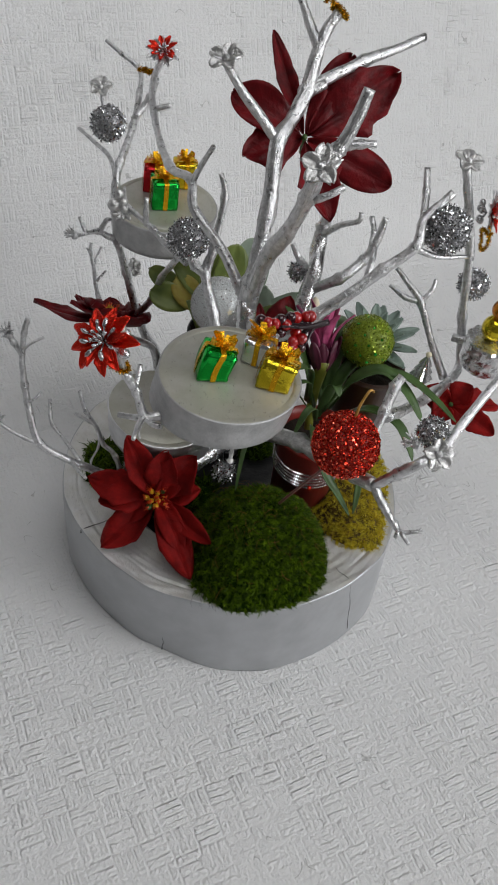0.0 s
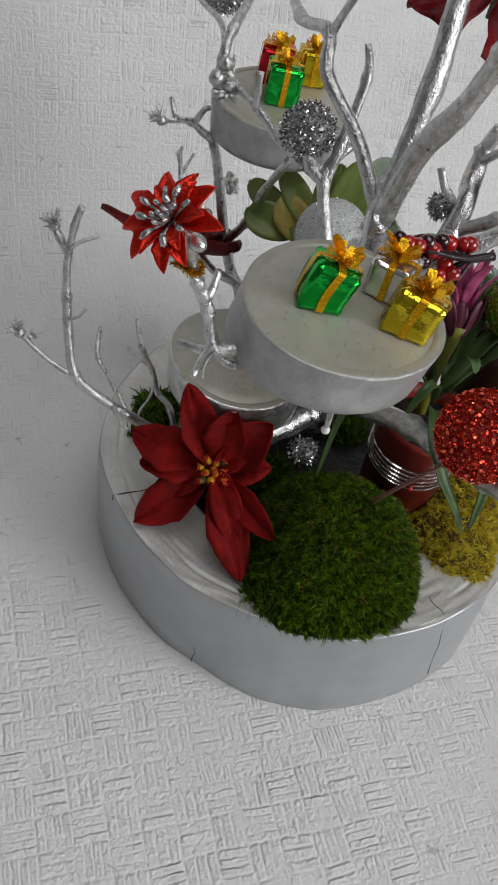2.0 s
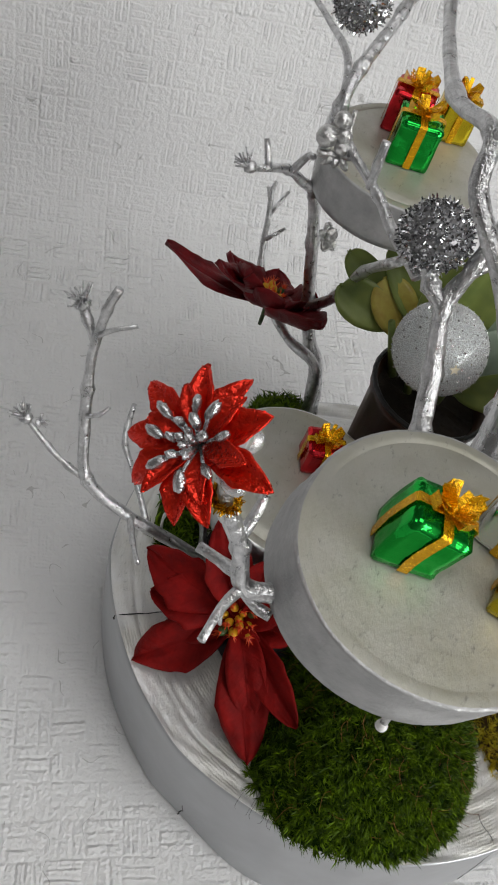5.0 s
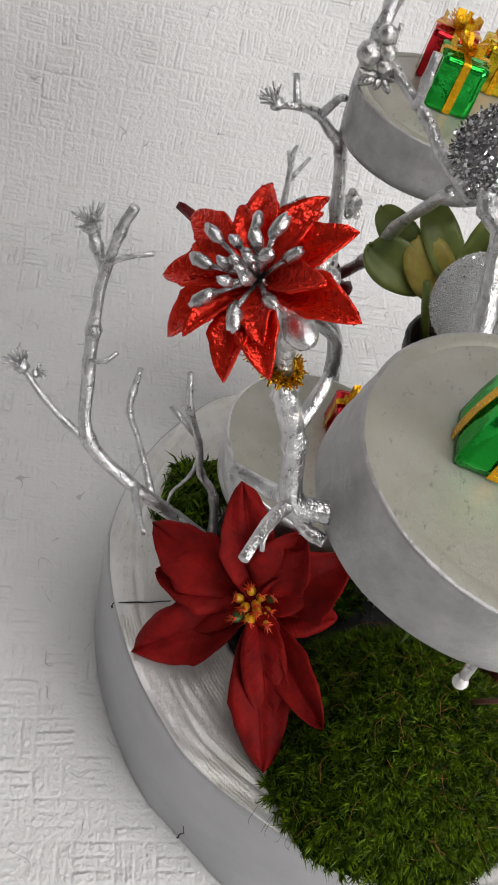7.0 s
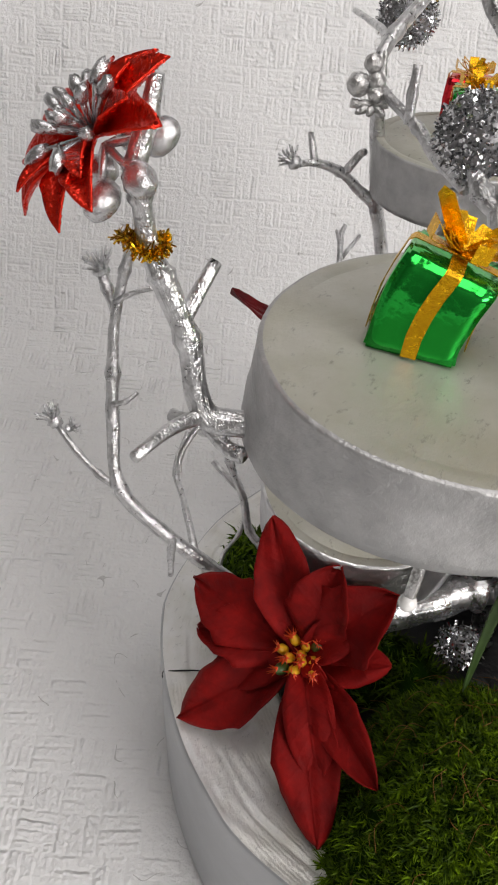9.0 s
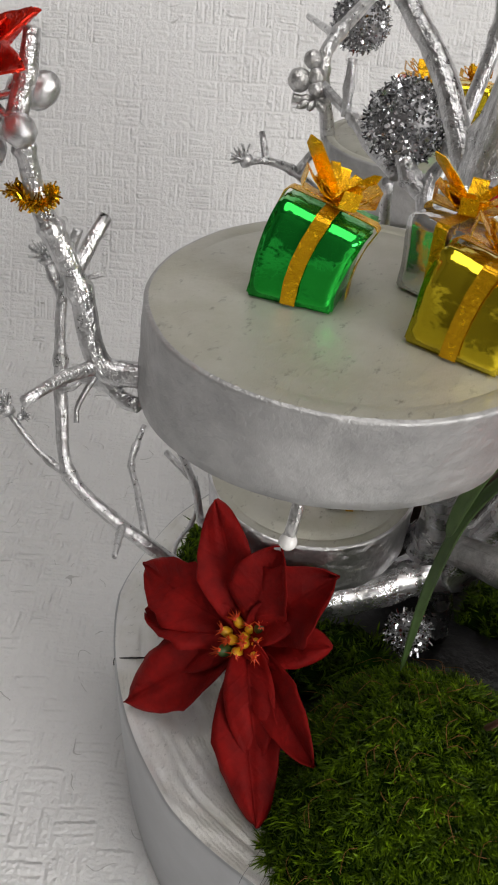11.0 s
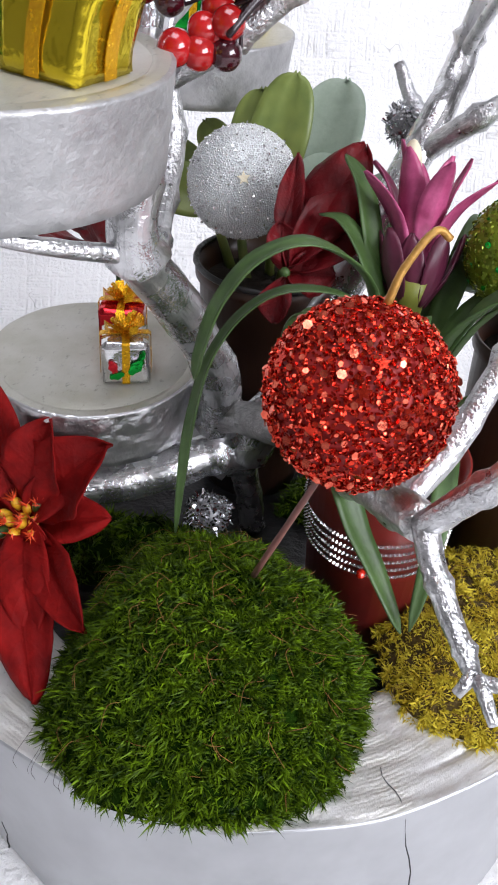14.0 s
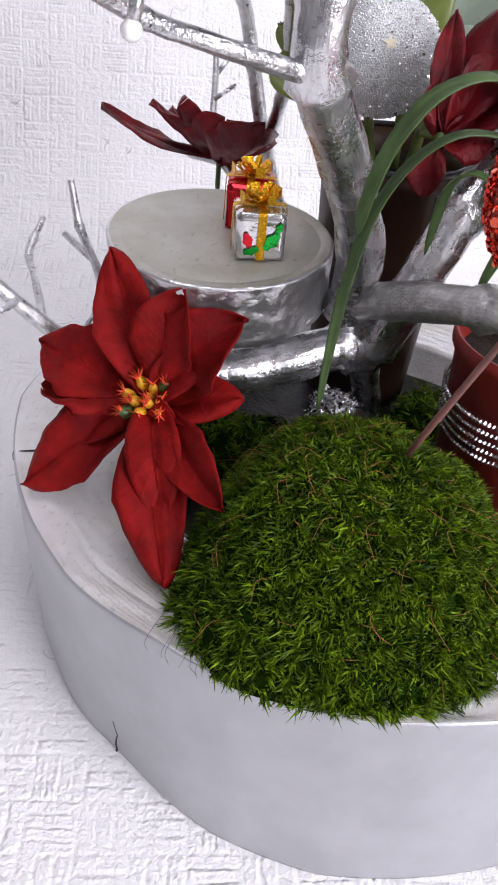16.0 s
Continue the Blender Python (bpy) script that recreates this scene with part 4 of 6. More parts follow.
small = thing("twig_spray", (-0.095, 0.067, 0.095), "short silver-painted twig beside the low wood slice", "twig")
p = branch(small, [(-0.088, 0.062, 0.088), (-0.0989, 0.0676, 0.1272), (-0.1104, 0.0686, 0.14), (-0.1177, 0.0729, 0.1564), (-0.1283, 0.0758, 0.1733), (-0.135, 0.0806, 0.192)], 0.0028, 0.0018)
branch(p, [(-0.1211, 0.0735, 0.1602), (-0.1385, 0.0782, 0.1662)], 0.002, 0.0017, "twig", per=3)
branch(p, [(-0.1153, 0.073, 0.1486), (-0.1148, 0.066, 0.138), (-0.12, 0.06, 0.125), (-0.119, 0.058, 0.110)], 0.0013, 0.0009, "twig", per=4)

shelf_twig = thing("twig_spray", (-0.06, -0.067, 0.32), "silver-painted twig glued to the rim of the upper wood slice", "twig")
j = branch(shelf_twig, [(-0.0567, -0.0676, 0.3205), (-0.0672, -0.0715, 0.3223), (-0.0737, -0.07, 0.3404), (-0.0807, -0.0707, 0.3546), (-0.0837, -0.071, 0.3614), (-0.0852, -0.0719, 0.3722),
                        (-0.0872, -0.0732, 0.3803)], 0.0036, 0.0024, sides=11)
branch(j, [(-0.0866, -0.0728, 0.3780), (-0.0855, -0.0690, 0.3880), (-0.0846, -0.0675, 0.3965)], 0.0026, 0.0020, "twig", per=3)
branch(j, [(-0.0750, -0.0698, 0.344), (-0.0738, -0.0642, 0.3507), (-0.0735, -0.0587, 0.355)], 0.0021, 0.0019, "twig", per=3)
branch(j, [(-0.0672, -0.0716, 0.322), (-0.0705, -0.0816, 0.3226), (-0.0719, -0.0946, 0.3225)], 0.0022, 0.0016, "twig", per=3)
branch(j, [(-0.0660, -0.0670, 0.3170), (-0.0735, -0.0580, 0.3060), (-0.0862, -0.0536, 0.3022)], 0.0024, 0.0022, "twig", per=3)
branch(j, [(-0.067, -0.0714, 0.3213), (-0.0695, -0.0777, 0.3132), (-0.0684, -0.0805, 0.3092)], 0.0009, 0.0007, "twig", per=3)
branch(j, [(-0.066, -0.0714, 0.319), (-0.0605, -0.072, 0.3150), (-0.055, -0.073, 0.3155)], 0.002, 0.0024, "twig", per=3)


# ---- moss ----
def moss(name, outline, z0, height, bed, mat, count, length, label, lump, thick, strands=0, peak=None, power=3.2):
    """A cushion of moss: a low mound carrying thousands of leaning blades."""
    pts = smooth_path(list(outline) + [outline[0]], 5)[:-1]
    c = np.mean(pts, 0) if peak is None else vec(*peak)
    ob = thing(name, (c[0], c[1], z0), label, "moss", kind="stuff")
    rows, m = [], len(pts)

    def lift(k, q):
        return z0 + height * (1 - k ** power) + lump * (noise.noise(Vector((q[0] * 60, q[1] * 60, 5))) + 0.5 * noise.noise(Vector((q[0] * 150, q[1] * 150, 8)))) * (1 - k ** 6)
    for i in range(12):
        k = 1 - i / 12
        ring = []
        for q in pts:
            w = c + (q - c) * k
            ring.append((w[0], w[1], lift(k, w) if k < 1 else z0 - 0.001))
        rows.append(ring)
    g = Geo().add([q for r in rows for q in r], [(i * m + a, i * m + (a + 1) % m, (i + 1) * m + (a + 1) % m, (i + 1) * m + a) for i in range(11) for a in range(m)]
                  + [tuple(11 * m + a for a in range(m))])
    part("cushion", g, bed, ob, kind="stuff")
    g = Geo()
    for tuft in range(count):
        if tuft % 14 == 0:
            root, kr = pts[random.randrange(m)], math.sqrt(rnd(0, 1))
            lean = vec(rnd(), rnd(), 0) * 0.9
            tall = rnd(0.6, 1.35)
        k = min(max(kr + rnd(-0.012, 0.012), 0), 1)
        w = c + (root - c) * k + vec(rnd(), rnd(), 0) * length * 0.22
        z = lift(min(k, 0.99), w) - 0.0015
        out = unit((w[0] - c[0], w[1] - c[1], 0)) * (0.05 + (0.4 * k ** 6 if peak is None else 0.55 * k))
        swirl = noise.noise(Vector((w[0] * 45, w[1] * 45, 2))) * 4
        d = unit(out + lean * 0.55 + vec(math.cos(swirl) * 0.3 + rnd(-.7, .7), math.sin(swirl) * 0.3 + rnd(-.7, .7), 0.8 + rnd(-0.4, 0.5)))
        s = unit(np.cross(d, rand_dir()))
        L, wd = length * tall * rnd(0.6, 1.2), thick * rnd(0.6, 1.3)
        b = vec(w[0], w[1], z)
        bend = (lean + vec(rnd(-0.6, 0.6), rnd(-0.6, 0.6), -0.9)) * L * 0.3
        mid_ = b + d * L * 0.55
        tip = b + d * L + bend
        g.add([b - s * wd * 0.6, b + s * wd * 0.6, mid_ + s * wd, mid_ - s * wd, tip], [(0, 1, 2, 3), (3, 2, 4)])
    part("turf", g, mat, ob, kind="stuff", smooth=False)
    g = Geo()
    for _ in range(strands):
        q = pts[random.randrange(m)]
        k = math.sqrt(rnd(0, 0.9))
        w = c + (q - c) * k
        z = lift(k, w) + length * 0.4
        a, L = rnd(0, 6.3), rnd(0.006, 0.016)
        p0 = vec(w[0], w[1], z)
        g.tube([p0, p0 + vec(math.cos(a), math.sin(a), 0.15) * L * 0.5, p0 + vec(math.cos(a + 0.5), math.sin(a + 0.5), -0.25) * L], 0.00016, 0.0001, 3, 3, 0.1, False)
    if strands:
        part("straw", g, STRAW, ob, kind="stuff")
    return ob


moss("moss_patch", [(-0.014, -0.045, 0), (0.014, -0.064, 0), (0.045, -0.062, 0), (0.070, -0.054, 0), (0.092, -0.038, 0), (0.103, -0.014, 0), (0.102, 0.018, 0), (0.088, 0.044, 0),
                    (0.040, 0.055, 0), (0.004, 0.048, 0), (-0.018, 0.028, 0), (-0.022, -0.005, 0)], 0.0945, 0.060, MOSS_BED, MOSS, 64000, 0.0054,
     "cushion of bright green moss on the wood slab", 0.0036, 0.00036, 190, (0.036, 0.010, 0), 2.9)
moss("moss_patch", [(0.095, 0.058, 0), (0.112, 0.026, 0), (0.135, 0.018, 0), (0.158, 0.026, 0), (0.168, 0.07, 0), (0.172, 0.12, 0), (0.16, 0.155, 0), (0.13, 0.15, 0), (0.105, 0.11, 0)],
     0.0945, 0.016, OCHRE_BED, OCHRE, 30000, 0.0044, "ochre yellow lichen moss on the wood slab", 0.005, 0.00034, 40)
moss("moss_patch", [(-0.125, 0.06, 0), (-0.105, 0.055, 0), (-0.095, 0.08, 0), (-0.105, 0.11, 0), (-0.13, 0.10, 0)], 0.0945, 0.016, MOSS_BED, MOSS, 1800, 0.009,
     "small tuft of green moss behind the twigs", 0.002, 0.0006)
moss("moss_patch", [(-0.11, 0.17, 0), (-0.085, 0.155, 0), (-0.06, 0.175, 0), (-0.075, 0.205, 0), (-0.10, 0.20, 0)], 0.0945, 0.022, MOSS_BED, MOSS, 2200, 0.009,
     "small tuft of green moss behind the low slice", 0.002, 0.0006)
moss("moss_patch", [(-0.05, 0.03, 0), (-0.02, 0.045, 0), (0.0, 0.075, 0), (-0.02, 0.09, 0), (-0.06, 0.07, 0), (-0.07, 0.045, 0)], 0.088, 0.014, MOSS_BED, MOSS, 1800, 0.008,
     "dark thin moss under the root log", 0.002, 0.0005)
moss("moss_patch", [(0.02, 0.135, 0), (0.045, 0.135, 0), (0.06, 0.155, 0), (0.04, 0.175, 0), (0.02, 0.16, 0)], 0.076, 0.010, MOSS_BED, MOSS, 1200, 0.008,
     "small tuft of green moss between the pots", 0.002, 0.0005)


def moss_hairs():
    """Thin dark roots of the moss that hang over the rim of the slab."""
    g = Geo()
    for i in range(15):
        w = -1.76 + 0.03 * i + 0.02 * rnd()
        r = slab_r(w)
        q = vec(CX + (r + 0.0015) * math.cos(w), CY + (r + 0.0015) * math.sin(w), TOP + 0.001)
        out = vec(math.cos(w), math.sin(w), 0)
        side = vec(-math.sin(w), math.cos(w), 0) * rnd() * 0.004
        g.tube([q - out * 0.012 + vec(0, 0, 0.006), q, q + out * 0.0012 + side + vec(0, 0, -rnd(0.002, 0.006))], 0.00012, 0.00008, 3, 4, 0.1, False)
    solo("moss_roots", g, STEM_D, "thin dark moss roots hanging over the slab rim", "moss", kind="stuff")


moss_hairs()


# ---- poinsettias ----
def poinsettia(c, nrm, tips, inner, mat, label, lobes=0.25, centre=True, lift=0.0):
    c, nrm = np.asarray(c, float), unit(nrm)
    ob = thing("poinsettia_flower", tuple(c), label, "flower", "poinsettia flowers")
    for tip, wd, bow, cup, *form in tips:
        oval = "obovate" if form == ["round"] else False
        teeth = 0.0 if oval else lobes * (2.2 if form == ["toothed"] else 1.0)
        part("petal", Geo().petal(c - nrm * 0.002 + (np.asarray(tip, float) - c) * 0.04, tip, nrm, wd * (1.12 if oval else 1.25), bow, cup, teeth, 0.09, oval=oval, fat=0.6, roll=rnd(-0.3, 0.3)), mat, ob)
    for tip, wd, bow, cup in inner:
        part("petal", Geo().petal(c + nrm * 0.002, tip, nrm, wd * 1.2, bow, cup, 0.0, 0.07, roll=rnd(-0.25, 0.25)), mat, ob)
    g = Geo().tube([c + nrm * 0.002, c - nrm * 0.006, c - nrm * 0.012 + vec(0, 0, -0.008)], 0.0022, 0.0014, 7, 3)
    part("stalk", g, BUD_G, ob)
    if centre:
        x = unit(np.cross(nrm, (0.2, 0.9, 0.1)))
        y = np.cross(nrm, x)
        for i in range(12):
            a, r = i * 2.4, 0.0029 * math.sqrt(i) * 1.05
            q = c + x * r * math.cos(a) + y * r * math.sin(a) + nrm * (0.004 + lift + rnd(0, 0.003))
            d = unit(nrm + (x * math.cos(a) + y * math.sin(a)) * 0.35 * math.sqrt(i) / 2)
            bud = part("bud", Geo().ball(q, 0.0023 + rnd(0, 0.0006), 10, 7, 0.1, (1, 1, 1.6), d), BUD_G if i in (7, 11) else BUD_Y, ob)
            g = Geo()
            for _ in range(14 if i % 2 else 8):
                e = unit(d + 0.7 * rand_dir())
                s = unit(np.cross(e, rand_dir())) * 0.0008
                t = q + d * 0.0026
                g.add([t - s, t + s, t + e * 0.0056, t + np.cross(e, s) * 0.8], [(0, 1, 2), (1, 3, 2), (3, 0, 2)])
            part("stigma", g, BUD_R, bud)
    return ob


C0 = vec(-0.055, 0.014, 0.138)
poinsettia(C0, (-0.05, -0.55, 0.8), [
    ((-0.0865, 0.0355, 0.190), 0.031, 0.05, 0.3), ((-0.0245, 0.0365, 0.1745), 0.038, 0.2, 0.2, "toothed"), ((-0.0505, 0.034, 0.182), 0.036, 0.18, 0.15),
    ((-0.118, 0.028, 0.1395), 0.033, 0.12, 0.2, "toothed"), ((-0.1055, 0.010, 0.129), 0.032, 0.1, 0.2, "toothed"), ((-0.0985, -0.0165, 0.0985), 0.037, 0.12, 0.15),
    ((-0.0172, -0.042, 0.101), 0.033, 0.14, 0.2), ((-0.0035, -0.0245, 0.132), 0.024, 0.06, 0.6), ((-0.018, 0.020, 0.150), 0.026, 0.1, 0.3)],
    [((-0.081, 0.036, 0.163), 0.022, 0.12, 0.25), ((-0.0275, -0.0245, 0.116), 0.029, 0.2, 0.3), ((-0.040, 0.006, 0.140), 0.010, 0.3, 0.3),
     ((-0.084, 0.002, 0.117), 0.022, 0.15, 0.2), ((-0.034, 0.028, 0.162), 0.024, 0.2, 0.3)],
    POIN, "red fabric poinsettia with yellow and orange centre on the slab", 0.1)

CB = vec(0.0185, 0.106, 0.444)
poinsettia(CB, (-0.05, -0.72, 0.69), [
    ((-0.013, 0.158, 0.494), 0.015, 0.03, 0.6), ((-0.036, 0.125, 0.460), 0.039, 0.12, 0.2, "round"), ((-0.0235, 0.095, 0.4285), 0.036, 0.08, 0.2, "toothed"),
    ((0.0445, 0.1475, 0.489), 0.032, 0.08, 0.2, "round"), ((0.0785, 0.1415, 0.4855), 0.046, 0.06, 0.2, "toothed"), ((0.084, 0.085, 0.4280), 0.037, 0.10, 0.12, "round"),
    ((0.044, 0.065, 0.404), 0.030, 0.06, 0.3, "toothed")],
    [], WINE, "large dark red poinsettia wired to the upper branch", 0.16, False)

CL = vec(-0.1270, 0.2220, 0.1640)
poinsettia(CL, (-0.05, 0.15, 0.98), [
    ((-0.2027, 0.2150, 0.1811), 0.024, -0.08, 0.3), ((-0.1640, 0.2080, 0.1930), 0.034, -0.06, 0.3), ((-0.1420, 0.2010, 0.1960), 0.046, -0.05, 0.3),
    ((-0.1130, 0.1960, 0.1930), 0.046, -0.08, 0.3), ((-0.0864, 0.1890, 0.1990), 0.044, -0.10, 0.3), ((-0.0960, 0.2270, 0.1800), 0.034, -0.06, 0.4),
    ((-0.1630, 0.2300, 0.1840), 0.032, -0.06, 0.4), ((-0.1300, 0.2480, 0.1720), 0.034, -0.06, 0.3)],
    [((-0.112, 0.212, 0.182), 0.020, 0.0, 0.4), ((-0.142, 0.213, 0.182), 0.018, 0.0, 0.4)], WINE, "dark red poinsettia on a low silver twig", 0.26, True, lift=0.001)

CR = vec(0.208, 0.122, 0.198)
poinsettia(CR, (-0.1, -0.4, 0.85), [
    ((0.226, 0.134, 0.214), 0.030, 0.1, 0.3), ((0.180, 0.130, 0.206), 0.030, 0.1, 0.3), ((0.192, 0.106, 0.190), 0.028, 0.1, 0.3), ((0.228, 0.105, 0.190), 0.026, 0.1, 0.3),
    ((0.255, 0.125, 0.200), 0.030, 0.1, 0.3), ((0.25, 0.10, 0.186), 0.026, 0.1, 0.3)], [], POIN, "red fabric poinsettia low behind silver twigs", 0.16, False)

CD = vec(0.0215, 0.100, 0.238)
poinsettia(CD, (0.1, -0.75, 0.55), [
    ((0.038, 0.139, 0.283), 0.036, 0.06, 0.2), ((0.0455, 0.130, 0.268), 0.034, 0.08, 0.2), ((0.012, 0.131, 0.277), 0.014, 0.06, 0.3), ((0.041, 0.1065, 0.239), 0.024, 0.1, 0.2), ((0.014, 0.1086, 0.255), 0.018, 0.1, 0.2), ((0.020, 0.096, 0.216), 0.018, 0.1, 0.3)],
    [], WINE, "dark red poinsettia behind the silver ball", 0.08, False)


# ---- glitter flowers ----
def d_out(x, y, a):
    return x * math.cos(a) + y * math.sin(a)


def glitter_flower(c, nrm, r, n, mat, label, outer=None):
    c, nrm = np.asarray(c, float), unit(nrm)
    x = unit(np.cross(nrm, (0.1, 0.2, 0.95)))
    y = np.cross(nrm, x)
    ob = thing("glitter_flower", tuple(c), label, "flower", "glitter flowers")
    for ring, (count, rr, lift) in enumerate(((n, r, 0.16), (n - 3 if not outer else n, r * (0.78 if outer else 0.72), 0.34 if not outer else 0.5))):
        for i in range(count):
            a = 2 * math.pi * (i + 0.5 * ring) / count + rnd(-0.16, 0.16)
            d = d_out(x, y, a)
            t = np.cross(nrm, d)
            L, wd, curl, sway = rr * rnd(0.88, 1.1), rr * rnd(0.27, 0.33), rnd(0.08, 0.34), rnd(-0.1, 0.1)

            def leaf(s, u, d=d, t=t, L=L, wd=wd, curl=curl, sway=sway, lift=lift):
                w = wd * min((s ** 0.8) * ((1 - s) ** 0.8) / 0.575, 1.05) * (1 + 0.22 * max(0.0, 1 - abs(s - 0.62) / 0.1)) + 0.0002
                z = L * (lift * 1.5 * s - curl * s ** 3) + 0.55 * w * abs(u) ** 1.4
                return c + d * (0.001 + L * s) + t * (u * w + sway * L * s * s) + nrm * z
            pt = part("petal", Geo().sheet(leaf, 14, 6, 0.0005), outer if outer and not ring else RED_LEAF, ob)
            g = Geo()
            for _ in range(190):
                s, u = rnd(0.15, 0.97), rnd(-0.9, 0.9)
                g.flake(leaf(s, u) + nrm * 0.0003, rnd(0.00024, 0.0005), unit(nrm + 0.9 * rand_dir()), 5)
            part("glitter", g, SILV_GLIT if outer and not ring else mat, pt, kind="stuff", smooth=False)
    for count, rad, high, size, stretch in ((8, 0.44, 0.30, 0.064, 1.9), (6, 0.21, 0.36, 0.058, 1.6), (4, 0.08, 0.42, 0.05, 1.2)):
        for i in range(count):
            a = 2 * math.pi * i / count + rad * 9 + rnd(-0.15, 0.15)
            e = d_out(x, y, a)
            q = c + e * r * rad * rnd(0.9, 1.1) + nrm * r * high * rnd(0.85, 1.15)
            way = unit(e * rad + nrm * (0.5 - rad) + 0.15 * rand_dir())
            part("stamen", Geo().ball(q, r * size * rnd(0.85, 1.15), 10, 8, 0.35, (1, 1, stretch), way).tube([q - way * r * size, c + nrm * 0.001], r * 0.03, r * 0.022, 5, 2, 0.1, False), DROP, ob)
    for i in range(5):
        a = 2 * math.pi * i / 5 + 0.6
        d = d_out(x, y, a)
        part("bead", Geo().ball(c + d * r * 0.4 - nrm * r * 0.36, r * 0.16, 10, 8, 0.05, (1, 1, 1.3), d).tube([c + d * r * 0.35 - nrm * r * 0.3, c - nrm * r * 0.1], r * 0.04, r * 0.04, 5, 2), DROP, ob)
    return ob


glitter_flower((-0.0945, -0.0738, 0.3830), (-0.48, -0.53, 0.70), 0.0236, 9, RED_GLIT, "red glitter poinsettia with silver bead stamens on a twig")
glitter_flower((-0.097, 0.254, 0.427), (0.0, -0.5, 0.86), 0.0145, 9, RED_GLIT, "small red glitter flower with silver leaves on a branch tip", BARK)


glitter_flower((0.193, 0.176, 0.370), (0.90, -0.35, 0.25), 0.0185, 9, RED_GLIT, "silver leaf flower with red glitter heart beside a branch", BARK)


def tinsel(c, axis, r, label):
    ob = thing("tinsel_tie", tuple(c), label, "tie", "gold tinsel ties")
    ax, g = unit(axis), Geo()
    x = unit(np.cross(ax, (0.2, 0.9, 0.3)))
    y = np.cross(ax, x)
    core = [np.asarray(c, float) + r * (x * math.cos(a) + y * math.sin(a)) + ax * r * 0.15 * math.sin(a * 2) for a in np.linspace(0, 6.6, 18)]
    core += [core[-1] + x * r * 0.6 + y * r * 0.3, core[-1] + x * r * 1.3 - ax * r * 0.3]
    part("wire", Geo().tube(core, 0.0005, 0.0005, 5, 1, 0.1, False), TINSEL, ob)
    for _ in range(1100):
        q = core[random.randrange(len(core))] + rand_dir() * 0.0008
        d = rand_dir()
        s = unit(np.cross(d, rand_dir())) * 0.00022
        g.add([q - s, q + s, q + d * 0.0022 + s, q + d * 0.0022 - s], [(0, 1, 2, 3)])
    part("fringe", g, TINSEL, ob, kind="stuff", smooth=False)


tinsel((-0.0837, -0.071, 0.3614), (0.0, 0.0, 1.0), 0.0034, "gold tinsel wire tied round a silver twig")
tinsel((0.0285, 0.137, 0.521), (0.5, 0.4, 0.8), 0.0055, "gold tinsel wire tied round the top branch")
tinsel((0.1945, 0.168, 0.349), (1.0, 0.15, 0.1), 0.0085, "gold tinsel wire tied round a silver branch")
tinsel((-0.106, 0.243, 0.414), (0.1, 0.3, 1.0), 0.0036, "gold tinsel wire tied under a glitter flower")


